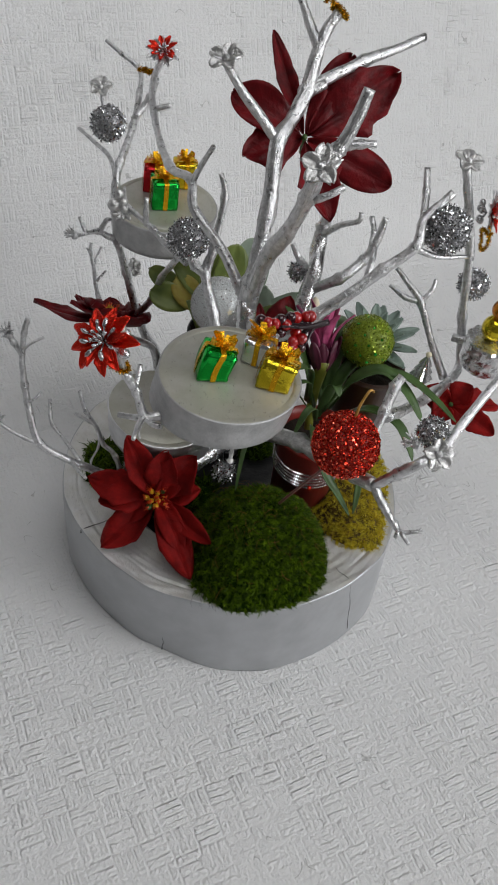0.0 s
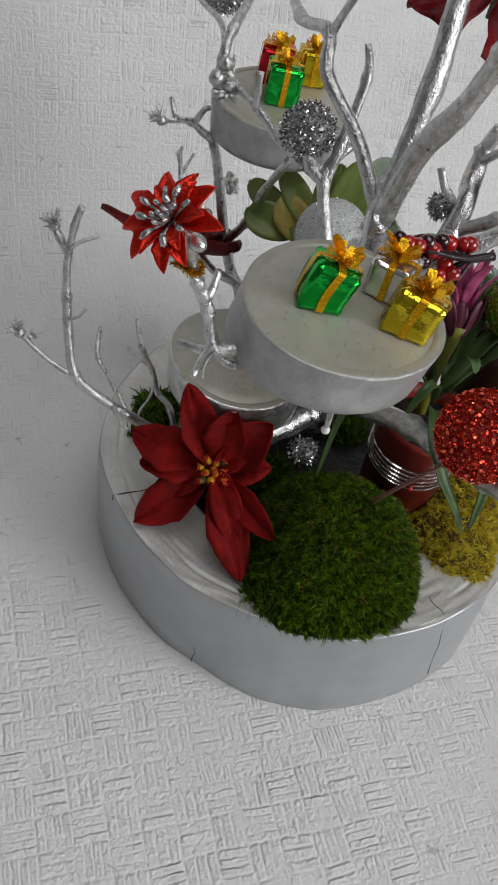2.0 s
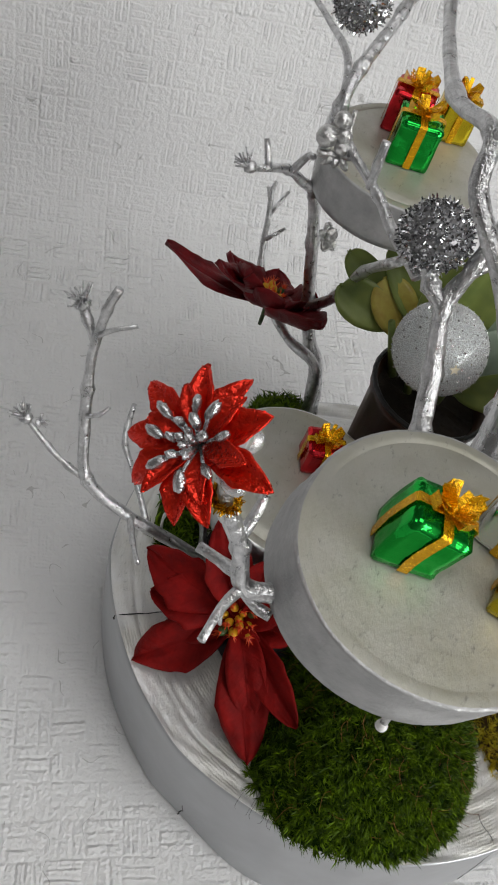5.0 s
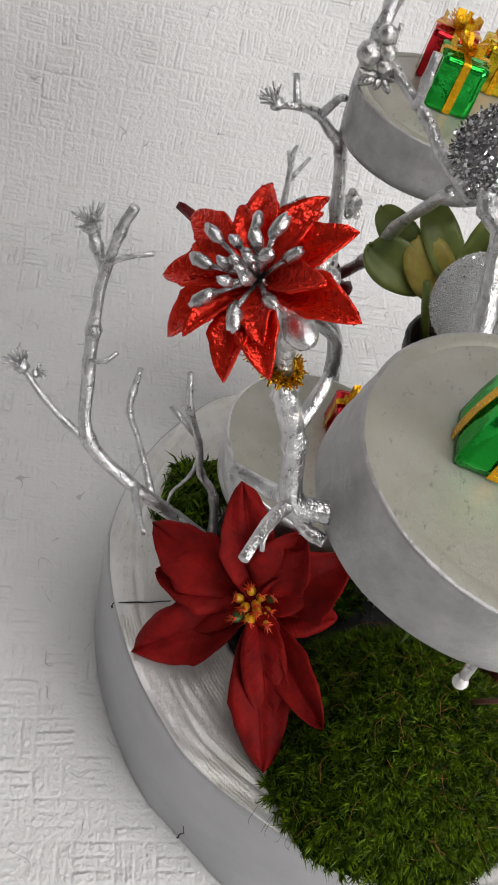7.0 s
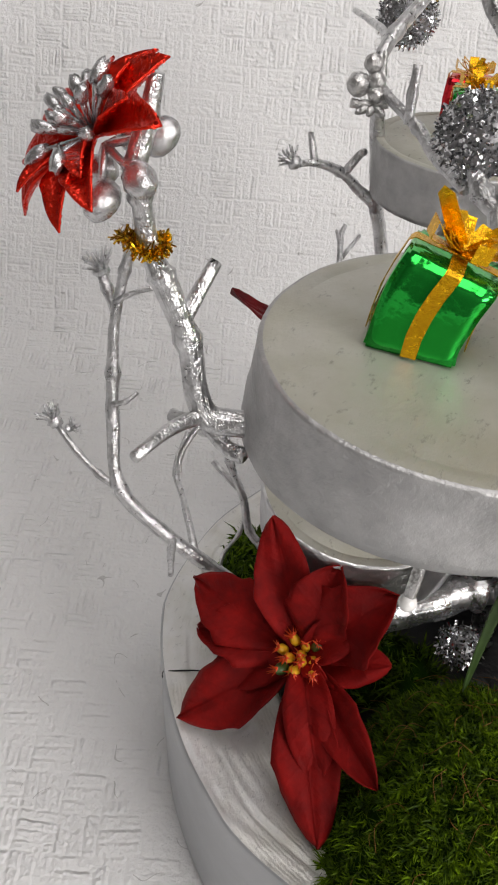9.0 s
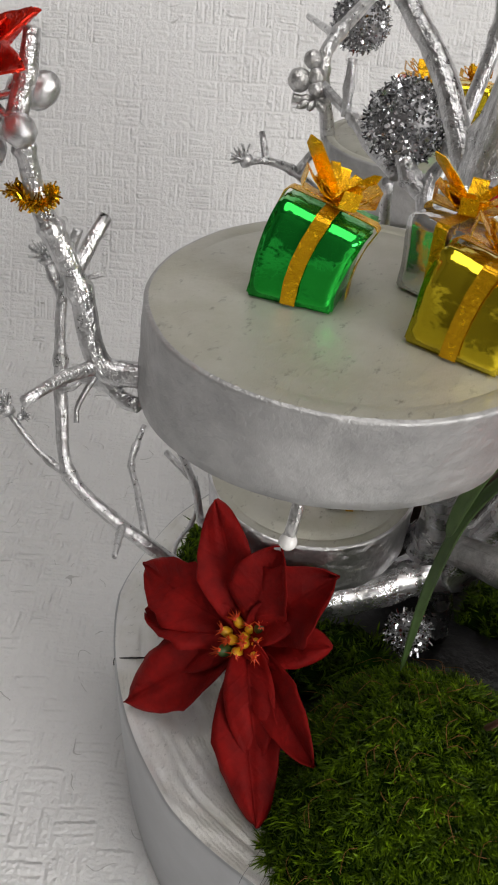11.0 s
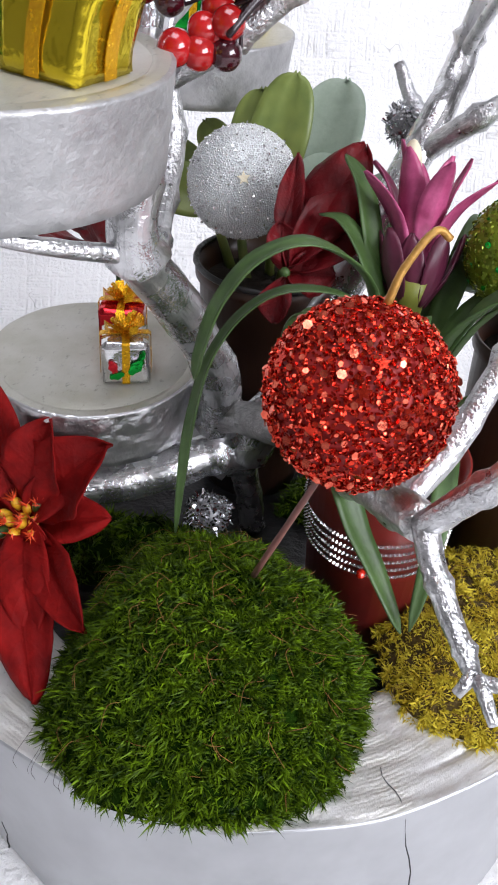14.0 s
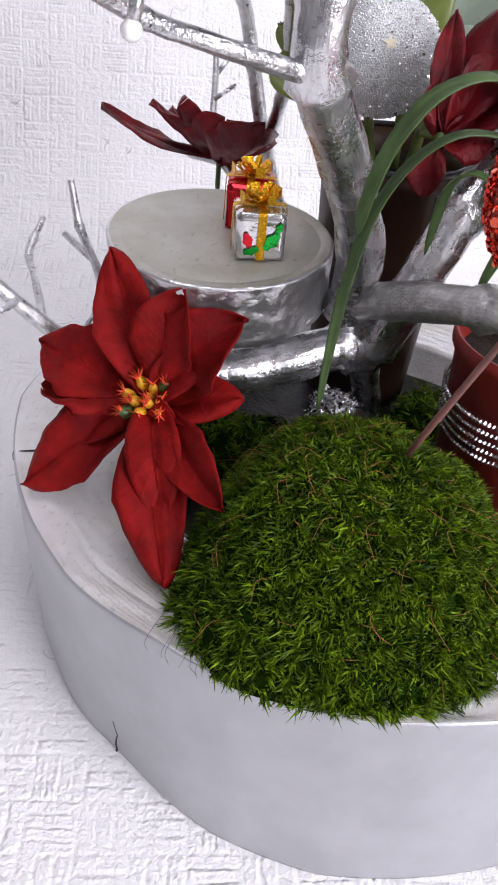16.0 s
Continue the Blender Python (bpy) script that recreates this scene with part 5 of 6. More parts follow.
# ---- gifts ----
def gift(at, size, rot, mat, label, tails=True, slump=(0, 0)):
    lean = np.array(pose(0, 0, 0, slump[0], slump[1], 0))[:3, :3]

    def warp(g):
        """The soft box slumps to one side above its flat base."""
        out = []
        for q in g.v:
            k = min(max(q[2] / size[2], 0.0), 1.0)
            out.append(tuple(np.array(q) * (1 - k) + lean @ np.array(q) * k))
        g.v = out
        return g
    ob = thing("gift_box", (0, 0, 0), label, "gift box", "miniature foil gifts")
    w, d, h = size
    bm = bmesh.new()
    bmesh.ops.create_cube(bm, size=1)
    bmesh.ops.scale(bm, vec=(w, d, h), verts=bm.verts)
    bmesh.ops.translate(bm, vec=(0, 0, h / 2), verts=bm.verts)
    bmesh.ops.subdivide_edges(bm, edges=bm.edges, cuts=6, use_grid_fill=True)
    bmesh.ops.bevel(bm, geom=[e for e in bm.edges if len(e.link_faces) == 2 and e.calc_face_angle(0) > 1], offset=0.0007, segments=2, affect="EDGES")
    sd = rnd(0, 50)
    for v in bm.verts:
        k = noise.noise(Vector((v.co.x * 95 + sd, v.co.y * 95, v.co.z * 95))) + 0.45 * noise.noise(Vector((v.co.x * 260 - sd, v.co.y * 260, v.co.z * 150)))
        v.co += v.normal * 0.0008 * k if v.co.z > 0.001 else v.normal * 0
    bmesh.ops.triangulate(bm, faces=bm.faces)
    g = Geo()
    bm.verts.index_update()
    g.add([v.co for v in bm.verts], [[v.index for v in f.verts] for f in bm.faces])
    bm.free()
    part("wrapping", warp(g), mat, ob)
    rw, e = w * 0.085, 0.0009
    for ax in (0, 1):
        half, dep = (w / 2, d / 2)
        path = [(0, -dep - e, 0.0006), (0, -dep - e, h), (0, -dep, h + e), (0, 0, h + e * 1.3), (0, dep, h + e), (0, dep + e, h), (0, dep + e, 0.0006)]
        if ax:
            path = [(-half - e, 0, 0.0006), (-half - e, 0, h), (-half, 0, h + e), (0, 0, h + e * 1.3), (half, 0, h + e), (half + e, 0, h), (half + e, 0, 0.0006)]
        kk = len(path) - 1

        def fn(s, u, path=path, ax=ax, kk=kk):
            i = min(int(s * kk), kk - 1)
            q = vec(*path[i]) + (vec(*path[i + 1]) - vec(*path[i])) * (s * kk - i)
            return q + (vec(0, u * rw, 0) if ax else vec(u * rw, 0, 0)) + vec(rnd(), rnd(), 0) * 0.0001
        part("ribbon", warp(Geo().sheet(fn, 24, 2, 0.00025)), RIBBON, ob, smooth=False)
    top = vec(0, 0, h + 0.002)
    for a, L, wd in ((0.5, 0.40, 0.2), (3.5, 0.42, 0.18), (1.9, 0.34, 0.17), (5.2, 0.36, 0.17)):
        dr = vec(math.cos(a), math.sin(a), 0)
        sd_ = vec(-math.sin(a), math.cos(a), 0)

        def loop(s, u, dr=dr, sd_=sd_, L=L, wd=wd):
            t = s * math.pi
            return top + dr * w * L * math.sin(t) * (1 + 0.15 * math.cos(t)) + vec(0, 0, w * 0.13 * (1 - math.cos(2 * t)) * (0.6 if s < 0.5 else 0.25) + w * 0.12 * math.sin(t) * (s < 0.5)) + sd_ * u * w * wd * 0.6
        part("bow_loop", warp(Geo().sheet(loop, 12, 2, 0.0002)), RIBBON, ob, smooth=False)
    curls = [(rnd(0, 6.28), rnd(0.2, 0.34), rnd(0.1, 0.3)) for _ in range(7)]
    for a, L, rise in curls:
        dr = vec(math.cos(a), math.sin(a), 0)
        sd_ = vec(-math.sin(a), math.cos(a), 0)

        def curl(s, u, dr=dr, sd_=sd_, L=L, rise=rise):
            zig = 0.03 * math.sin(s * 26)
            return top + dr * w * (L * math.sin(s * 2.6) + zig) + vec(0, 0, w * (rise * math.sin(s * 3.1) + 0.02 + zig)) + sd_ * u * w * 0.055
        part("bow_curl", warp(Geo().sheet(curl, 14, 2, 0.0002)), RIBBON, ob, smooth=False)
    part("knot", warp(Geo().ball(top + vec(0, 0, 0.0006), w * 0.09, 8, 6, 0.3)), RIBBON, ob)
    if tails:
        for a, L, wd in ((3.3, 0.72, 0.2), (0.7, 0.5, 0.1)):
            dr = vec(math.cos(a) * 0.75, math.sin(a) * 0.75, 0.8)
            part("ribbon_tail", warp(Geo().strap([top, top + dr * w * L * 0.5, top + dr * w * L + vec(0.001, -0.002, 0)], w * wd, (0.3, 0.9, 0.1), 0.1, 4, 0.00025, 0.1)), RIBBON, ob, smooth=False)
    ob.matrix_world = pose(*at, 0, 0, rot)
    return ob


Z1_ = D1[2] + 0.0004
gift((-0.0272, -0.0450, Z1_), (0.0211, 0.0194, 0.0210), 8, FOIL_GREEN, "green foil gift box with a gold ribbon bow", True, (-5, 14))
gift((0.0150, -0.0468, Z1_), (0.0226, 0.0190, 0.0198), -9, FOIL_GOLD, "yellow gold foil gift box with an orange gold bow", False, (-9, 9))
gift((0.0040, -0.0240, Z1_), (0.0200, 0.0190, 0.0190), -18, FOIL_SILVER, "silver foil gift box with a gold bow")
Z2_ = D2[2] + 0.0004
white = gift((-0.0392, 0.0732, Z2_), (0.0200, 0.0190, 0.0195), 30, FOIL_SILVER, "white silver foil gift with holly print and a gold bow", False)
gift((-0.0545, 0.0985, Z2_), (0.0200, 0.0190, 0.0195), 22, FOIL_RED, "red foil gift box with a gold bow", False)
Z3_ = D3[2] + 0.0004
gift((-0.0845, 0.2350, Z3_), (0.0235, 0.0220, 0.0262), 14, FOIL_GREEN, "green foil gift box with a gold ribbon bow", False)
gift((-0.0945, 0.2620, Z3_), (0.0235, 0.0210, 0.0250), 4, FOIL_RED, "red foil gift box with a gold bow", False)
gift((-0.0690, 0.2765, Z3_), (0.0205, 0.0190, 0.0245), 17, FOIL_GOLD, "yellow gold foil gift box with a gold bow", False)


# ---- glitter balls ----
def chips(c, r, n, size, mat, tilt=0.6, sides=5, gap=None):
    g = Geo()
    for i in range(n):
        z = 1 - 2 * (i + 0.5) / n
        a = i * 2.39996
        q = math.sqrt(1 - z * z)
        d = unit(vec(q * math.cos(a), q * math.sin(a), z) + 0.04 * rand_dir())
        g.flake(np.asarray(c) + d * r * rnd(0.985, 1.03), size * rnd(0.6, 1.35), unit(d + tilt * rand_dir()), sides)
    return g


def star(c, nrm, r):
    z = unit(nrm)
    x = unit(np.cross(z, (0.1, 0.2, 0.95)))
    y = np.cross(z, x)
    ring = [np.asarray(c) + (r if i % 2 == 0 else r * 0.45) * (math.cos(math.pi * i / 5) * x + math.sin(math.pi * i / 5) * y) for i in range(10)]
    return Geo().add(ring + [q - z * 0.0003 for q in ring], [tuple(range(10))] + [(i, 10 + i, 10 + (i + 1) % 10, (i + 1) % 10) for i in range(10)])


def ornament(name, c, r, core, chip, n, size, label, tilt=0.6, stars=(), star_mat=None):
    c = vec(*c)
    ob = thing(name, tuple(c), label, "ornament", "glitter balls")
    part("core", Geo().ball(c, r * 0.98, 32, 20, 0.04), core, ob)
    part("glitter", chips(c, r, n, size, chip, tilt), chip, ob, kind="stuff", smooth=False)
    for d in stars:
        d = unit(d)
        part("star", star(c + d * r * 1.045, d, 0.0024), star_mat or chip, ob, smooth=False)
    return ob


RB = vec(0.0840, -0.0185, 0.2668)
red = ornament("ornament_ball", RB, 0.0255, RED_BODY, RED_GLIT, 7200, 0.00066, "red glitter ball covered in coarse sequins", 0.95,
               [(-0.7, -0.5, 0.5), (0.2, -0.8, 0.55), (0.3, -0.6, 0.8), (-0.2, -0.95, 0.1), (0.7, -0.6, 0.4)])
part("sequin_coat", chips(RB, 0.0262, 420, 0.00105, RED_SPARK, 0.7, 6), RED_SPARK, red, kind="stuff", smooth=False)
part("hanging_loop", Geo().tube([RB + vec(0.002, 0.006, 0.0245), RB + vec(0.004, 0.010, 0.034), RB + vec(0.009, 0.016, 0.043), RB + vec(0.013, 0.018, 0.041)], 0.0013, 0.001, 7, 5, 0.2, False), HOOK, red)
GBC = (0.112, 0.122, 0.259)
gr = ornament("ornament_ball", GBC, 0.0235, GREEN_BODY, GREEN_GLIT, 1700, 0.00075, "lime green glitter ball", 0.5)
part("sequin_coat", chips(GBC, 0.0238, 60, 0.0011, FOIL_GREEN, 0.4, 6), FOIL_GREEN, gr, kind="stuff", smooth=False)
SBC = vec(-0.0215, 0.155, 0.2505)
sb = thing("ornament_ball", tuple(SBC), "silver ball covered in fine glass beads with a star", "ornament", "glitter balls")
part("core", Geo().ball(SBC, 0.0252, 32, 20), FROST, sb)
g = Geo()
for row in range(76):
    lat = math.pi * (row + 0.5) / 76
    cnt = max(3, int(152 * math.sin(lat)))
    for i in range(cnt):
        a = 2 * math.pi * (i + 0.5 * (row % 2)) / cnt
        d = vec(math.sin(lat) * math.cos(a), math.sin(lat) * math.sin(a), math.cos(lat))
        d = vec(d[0], d[1] * 0.8 - d[2] * 0.6, d[1] * 0.6 + d[2] * 0.8)
        d = unit(d + 0.012 * rand_dir())
        g.octa(SBC + d * 0.0255 * rnd(0.99, 1.012), rnd(0.00042, 0.00062), d)
part("bead_coat", g, BEAD, sb, kind="stuff")
part("sequin_coat", chips(SBC, 0.0260, 420, 0.0006, CRYSTAL, 0.8, 6), CRYSTAL, sb, kind="stuff", smooth=False)
d = unit((0.343, -0.848, 0.404))
part("star", star(SBC + d * 0.0270, d, 0.0032), CREAM, sb, smooth=False)

for c, r, n, lab in (((-0.0555, 0.116, 0.3405), 0.0168, 900, "silver tinsel glitter ball on a forked branch"), ((0.124, 0.053, 0.419), 0.0175, 1000, "silver tinsel glitter ball at a branch fork"),
                     ((-0.1455, 0.294, 0.337), 0.0170, 900, "silver tinsel glitter ball on a back branch"), ((0.213, 0.200, 0.283), 0.0150, 700, "silver tinsel glitter ball behind a branch"),
                     ((0.147, -0.014, 0.287), 0.0125, 600, "small silver glitter ball beside the metal flower"), ((0.045, 0.178, 0.283), 0.009, 300, "small silver glitter bud at the stem fork"),
                     ((0.004, 0.074, 0.118), 0.011, 380, "small silver glitter ball under the root")):
    ob = ornament("glitter_ball", c, r * 0.93, SILV_CORE, SILV_GLIT, n, 0.00095, lab, 0.9)
    g = Geo()
    for _ in range(n // 3):
        q = rand_dir()
        e = unit(q + 0.6 * rand_dir())
        s = unit(np.cross(e, rand_dir())) * 0.0005
        b = vec(*c) + q * r * 0.9
        g.add([b - s, b + s, b + e * 0.0032 + s * 0.8, b + e * 0.0032 - s * 0.8], [(0, 1, 2, 3)])
    part("spike_coat", g, SILV_GLIT, ob, kind="stuff", smooth=False)


# ---- silver flowers, husks and berries on the twigs ----
def metal_flower(c, nrm, r, label, n=5):
    c, nrm = np.asarray(c, float), unit(nrm)
    x = unit(np.cross(nrm, (0.2, 0.3, 0.93)))
    y = np.cross(nrm, x)
    ob = thing("silver_flower", tuple(c), label, "flower", "silver flowers")
    for i in range(n):
        a = 2 * math.pi * i / n + rnd(-0.15, 0.15)
        dd = x * math.cos(a) + y * math.sin(a)
        part("petal", Geo().petal(c, c + dd * r + nrm * r * 0.2, nrm, r * 0.72, 0.12, 0.5, 0, 0.06, 10, 6, r * 0.16, 0.6, True), SOFT, ob)
    part("centre", Geo().ball(c + nrm * r * 0.15, r * 0.24, 10, 8, 0.25), BARK, ob)
    return ob


metal_flower((0.0215, 0.0075, 0.4745), (-0.1, -0.65, 0.75), 0.0125, "silver-painted seed-pod flower on a branch knot")
metal_flower((-0.0435, 0.072, 0.503), (-0.3, -0.4, 0.85), 0.0105, "silver-painted seed-pod flower on a branch tip")
metal_flower((0.1480, -0.0370, 0.2875), (0.1, -0.75, 0.6), 0.0120, "silver-painted seed-pod flower on a side branch")
metal_flower((0.169, 0.202, 0.399), (0.0, -0.3, 0.95), 0.0120, "silver-painted seed-pod flower on a branch tip")
pod = metal_flower((-0.154, 0.300, 0.367), (0.0, -0.4, 0.9), 0.0105, "silver-painted seed-pod flower above a glitter ball")
part("stem", Geo().tube([(-0.150, 0.297, 0.345), (-0.1525, 0.299, 0.357), (-0.154, 0.300, 0.367)], 0.0013, 0.0011, 7, 3), BARK, pod)
metal_flower((-0.110, 0.258, 0.205), (0.5, -0.3, 0.6), 0.0090, "silver-painted seed-pod flower on the back branch")


def husk(c, axis, r, label):
    """A spiky silver-painted husk: prongs fanning out of a small cup."""
    c, ax = np.asarray(c, float), unit(axis)
    ob = thing("silver_husk", tuple(c), label, "husk", "silver husks")
    part("cup", Geo().ball(c, r * 0.42, 10, 8, 0.3, (1, 1, 0.8), ax), BARK, ob)
    for i in range(17):
        e = unit(ax + 0.85 * rand_dir())
        part("prong", Geo().tube([c, c + e * r * 0.55, c + unit(e + 0.2 * rand_dir()) * r * rnd(0.85, 1.2)], r * 0.095, r * 0.055, 5, 2, 0.2, False), BARK, ob)


husk((-0.1875, 0.056, 0.267), (-0.5, 0.0, 0.9), 0.0095, "silver-painted spiky husk beside a twig tip")
husk((-0.2005, 0.0338, 0.194), (-0.5, 0.0, 0.8), 0.0090, "silver-painted spiky husk on a twig tip")
husk((-0.1945, 0.036, 0.191), (0.6, 0.2, 0.6), 0.0050, "small silver-painted husk on a twig tip")
husk((-0.157, 0.183, 0.2835), (-0.7, 0.0, 0.5), 0.0095, "silver-painted spiky husk on the back branch tip")
husk((0.131, -0.030, 0.288), (-0.8, 0.1, 0.4), 0.0095, "silver-painted thistle husk on a side branch")
husk((0.146, -0.066, 0.2310), (0.9, 0.0, 0.2), 0.0040, "small silver-painted husk on a twig tip")


def silver_berries():
    ob = thing("berry_sprig", (-0.12, 0.165, 0.333), "silver-painted berries at the edge of the high slice", "berries")
    for c, r in (((-0.1205, 0.1569, 0.3361), 0.0054), ((-0.1165, 0.1605, 0.3449), 0.0042), ((-0.1130, 0.1590, 0.3385), 0.0040), ((-0.1120, 0.1575, 0.3335), 0.0038)):
        part("berry", Geo().ball(c, r, 16, 12, 0.08), SOFT, ob)
    part("stem", Geo().tube([(-0.1215, 0.1530, 0.3290), (-0.1160, 0.1560, 0.3285), (-0.1060, 0.1590, 0.3300)], 0.0022, 0.0018, 8, 4), SOFT, ob)
    part("stem", Geo().tube([(-0.1100, 0.1600, 0.3300), (-0.1120, 0.1615, 0.3400), (-0.1130, 0.1640, 0.3500)], 0.0015, 0.0012, 7, 4), SOFT, ob)
    for tip in ((-0.1190, 0.1500, 0.3250), (-0.1120, 0.1510, 0.3260), (-0.1050, 0.1540, 0.3255)):
        part("husk", Geo().ball(((tip[0] - 0.112) / 2, (tip[1] + 0.157) / 2, (tip[2] + 0.329) / 2), 0.0019, 10, 8, 0.3, (1, 1, 2.0), vec(*tip) - vec(-0.112, 0.157, 0.329)), SOFT, ob)


silver_berries()


# ---- red berries ----
def berries():
    ob = thing("berry_sprig", (0.049, 0.007, 0.36), "sprig of glossy red and dark berries behind the gifts", "berries")
    spots = [(0.008, -0.002, 0.36, 0), (0.013, 0.0, 0.36, 0), (0.017, 0.002, 0.361, 1), (0.010, -0.006, 0.355, 0), (0.018, -0.004, 0.353, 1), (0.021, 0.001, 0.359, 0),
             (0.024, 0.007, 0.361, 1), (0.028, 0.005, 0.360, 0), (0.035, 0.009, 0.361, 0), (0.029, 0.0, 0.352, 0), (0.034, 0.0, 0.350, 0), (0.028, -0.004, 0.348, 0),
             (0.023, -0.010, 0.344, 0), (0.028, -0.008, 0.343, 0), (0.034, -0.006, 0.343, 1), (0.031, -0.003, 0.347, 0), (0.003, -0.004, 0.360, 1), (0.038, 0.011, 0.361, 0)]
    for x, y, z, dark in spots:
        c = vec(x, y + 0.004 * rnd(), z)
        b = part("berry", Geo().ball(c, rnd(0.0039, 0.0046), 18, 12, 0.03), BERRY_D if dark else BERRY_R, ob, "dark purple berry" if dark else "")
        part("stalk", Geo().tube([c + vec(0.003, 0.002, -0.001), (c + vec(0.038, 0.003, 0.357)) / 2 + vec(0, 0.002, 0), (0.040, 0.003, 0.357)], 0.0005, 0.0006, 5, 4, 0.1, False), STEM_D, b)
    part("stem", Geo().tube([(0.017, -0.006, 0.360), (0.023, -0.004, 0.360), (0.032, -0.001, 0.3585), (0.040, 0.002, 0.358), (0.051, 0.007, 0.360)], 0.0009, 0.0024, 8, 4, 0.1, False), STEM_D, ob)
    part("stem", Geo().tube([(0.042, 0.003, 0.358), (0.039, -0.002, 0.354), (0.036, -0.008, 0.348)], 0.0014, 0.0008, 7, 4, 0.1, False), STEM_D, ob)


berries()


# ---- potted plants ----
def pot(parent, c, r_low, r_top, z0, z1, mat, wall=0.0012):
    n, g = 40, Geo()
    prof = [(r_low, z0), (r_top * 0.97, z1 - 0.008), (r_top * 1.03, z1 - 0.007), (r_top * 1.04, z1), (r_top * 1.04 - wall, z1), (r_top * 0.95 - wall, z1 - 0.008), (r_top * 0.93 - wall, z1 - 0.012)]
    verts = [(c[0] + r * math.cos(2 * math.pi * i / n), c[1] + r * math.sin(2 * math.pi * i / n), z) for r, z in prof for i in range(n)]
    g.add(verts, [(a * n + i, a * n + (i + 1) % n, (a + 1) * n + (i + 1) % n, (a + 1) * n + i) for a in range(len(prof) - 1) for i in range(n)] + [tuple(range(n - 1, -1, -1))])
    part("pot", g, mat, parent)
    r = r_top * 0.94 - wall
    g = Geo()
    rings = [[(c[0] + r * k * math.cos(2 * math.pi * i / n), c[1] + r * k * math.sin(2 * math.pi * i / n), z1 - 0.012 + 0.003 * noise.noise(Vector((k * 5, i * 0.5, r * 90)))) for i in range(n)] for k in (1, 0.7, 0.4, 0.1)]
    g.add([q for rr in rings for q in rr], [(a * n + i, a * n + (i + 1) % n, (a + 1) * n + (i + 1) % n, (a + 1) * n + i) for a in range(3) for i in range(n)] + [tuple(3 * n + i for i in range(n))])
    part("soil", g, SOIL, parent)


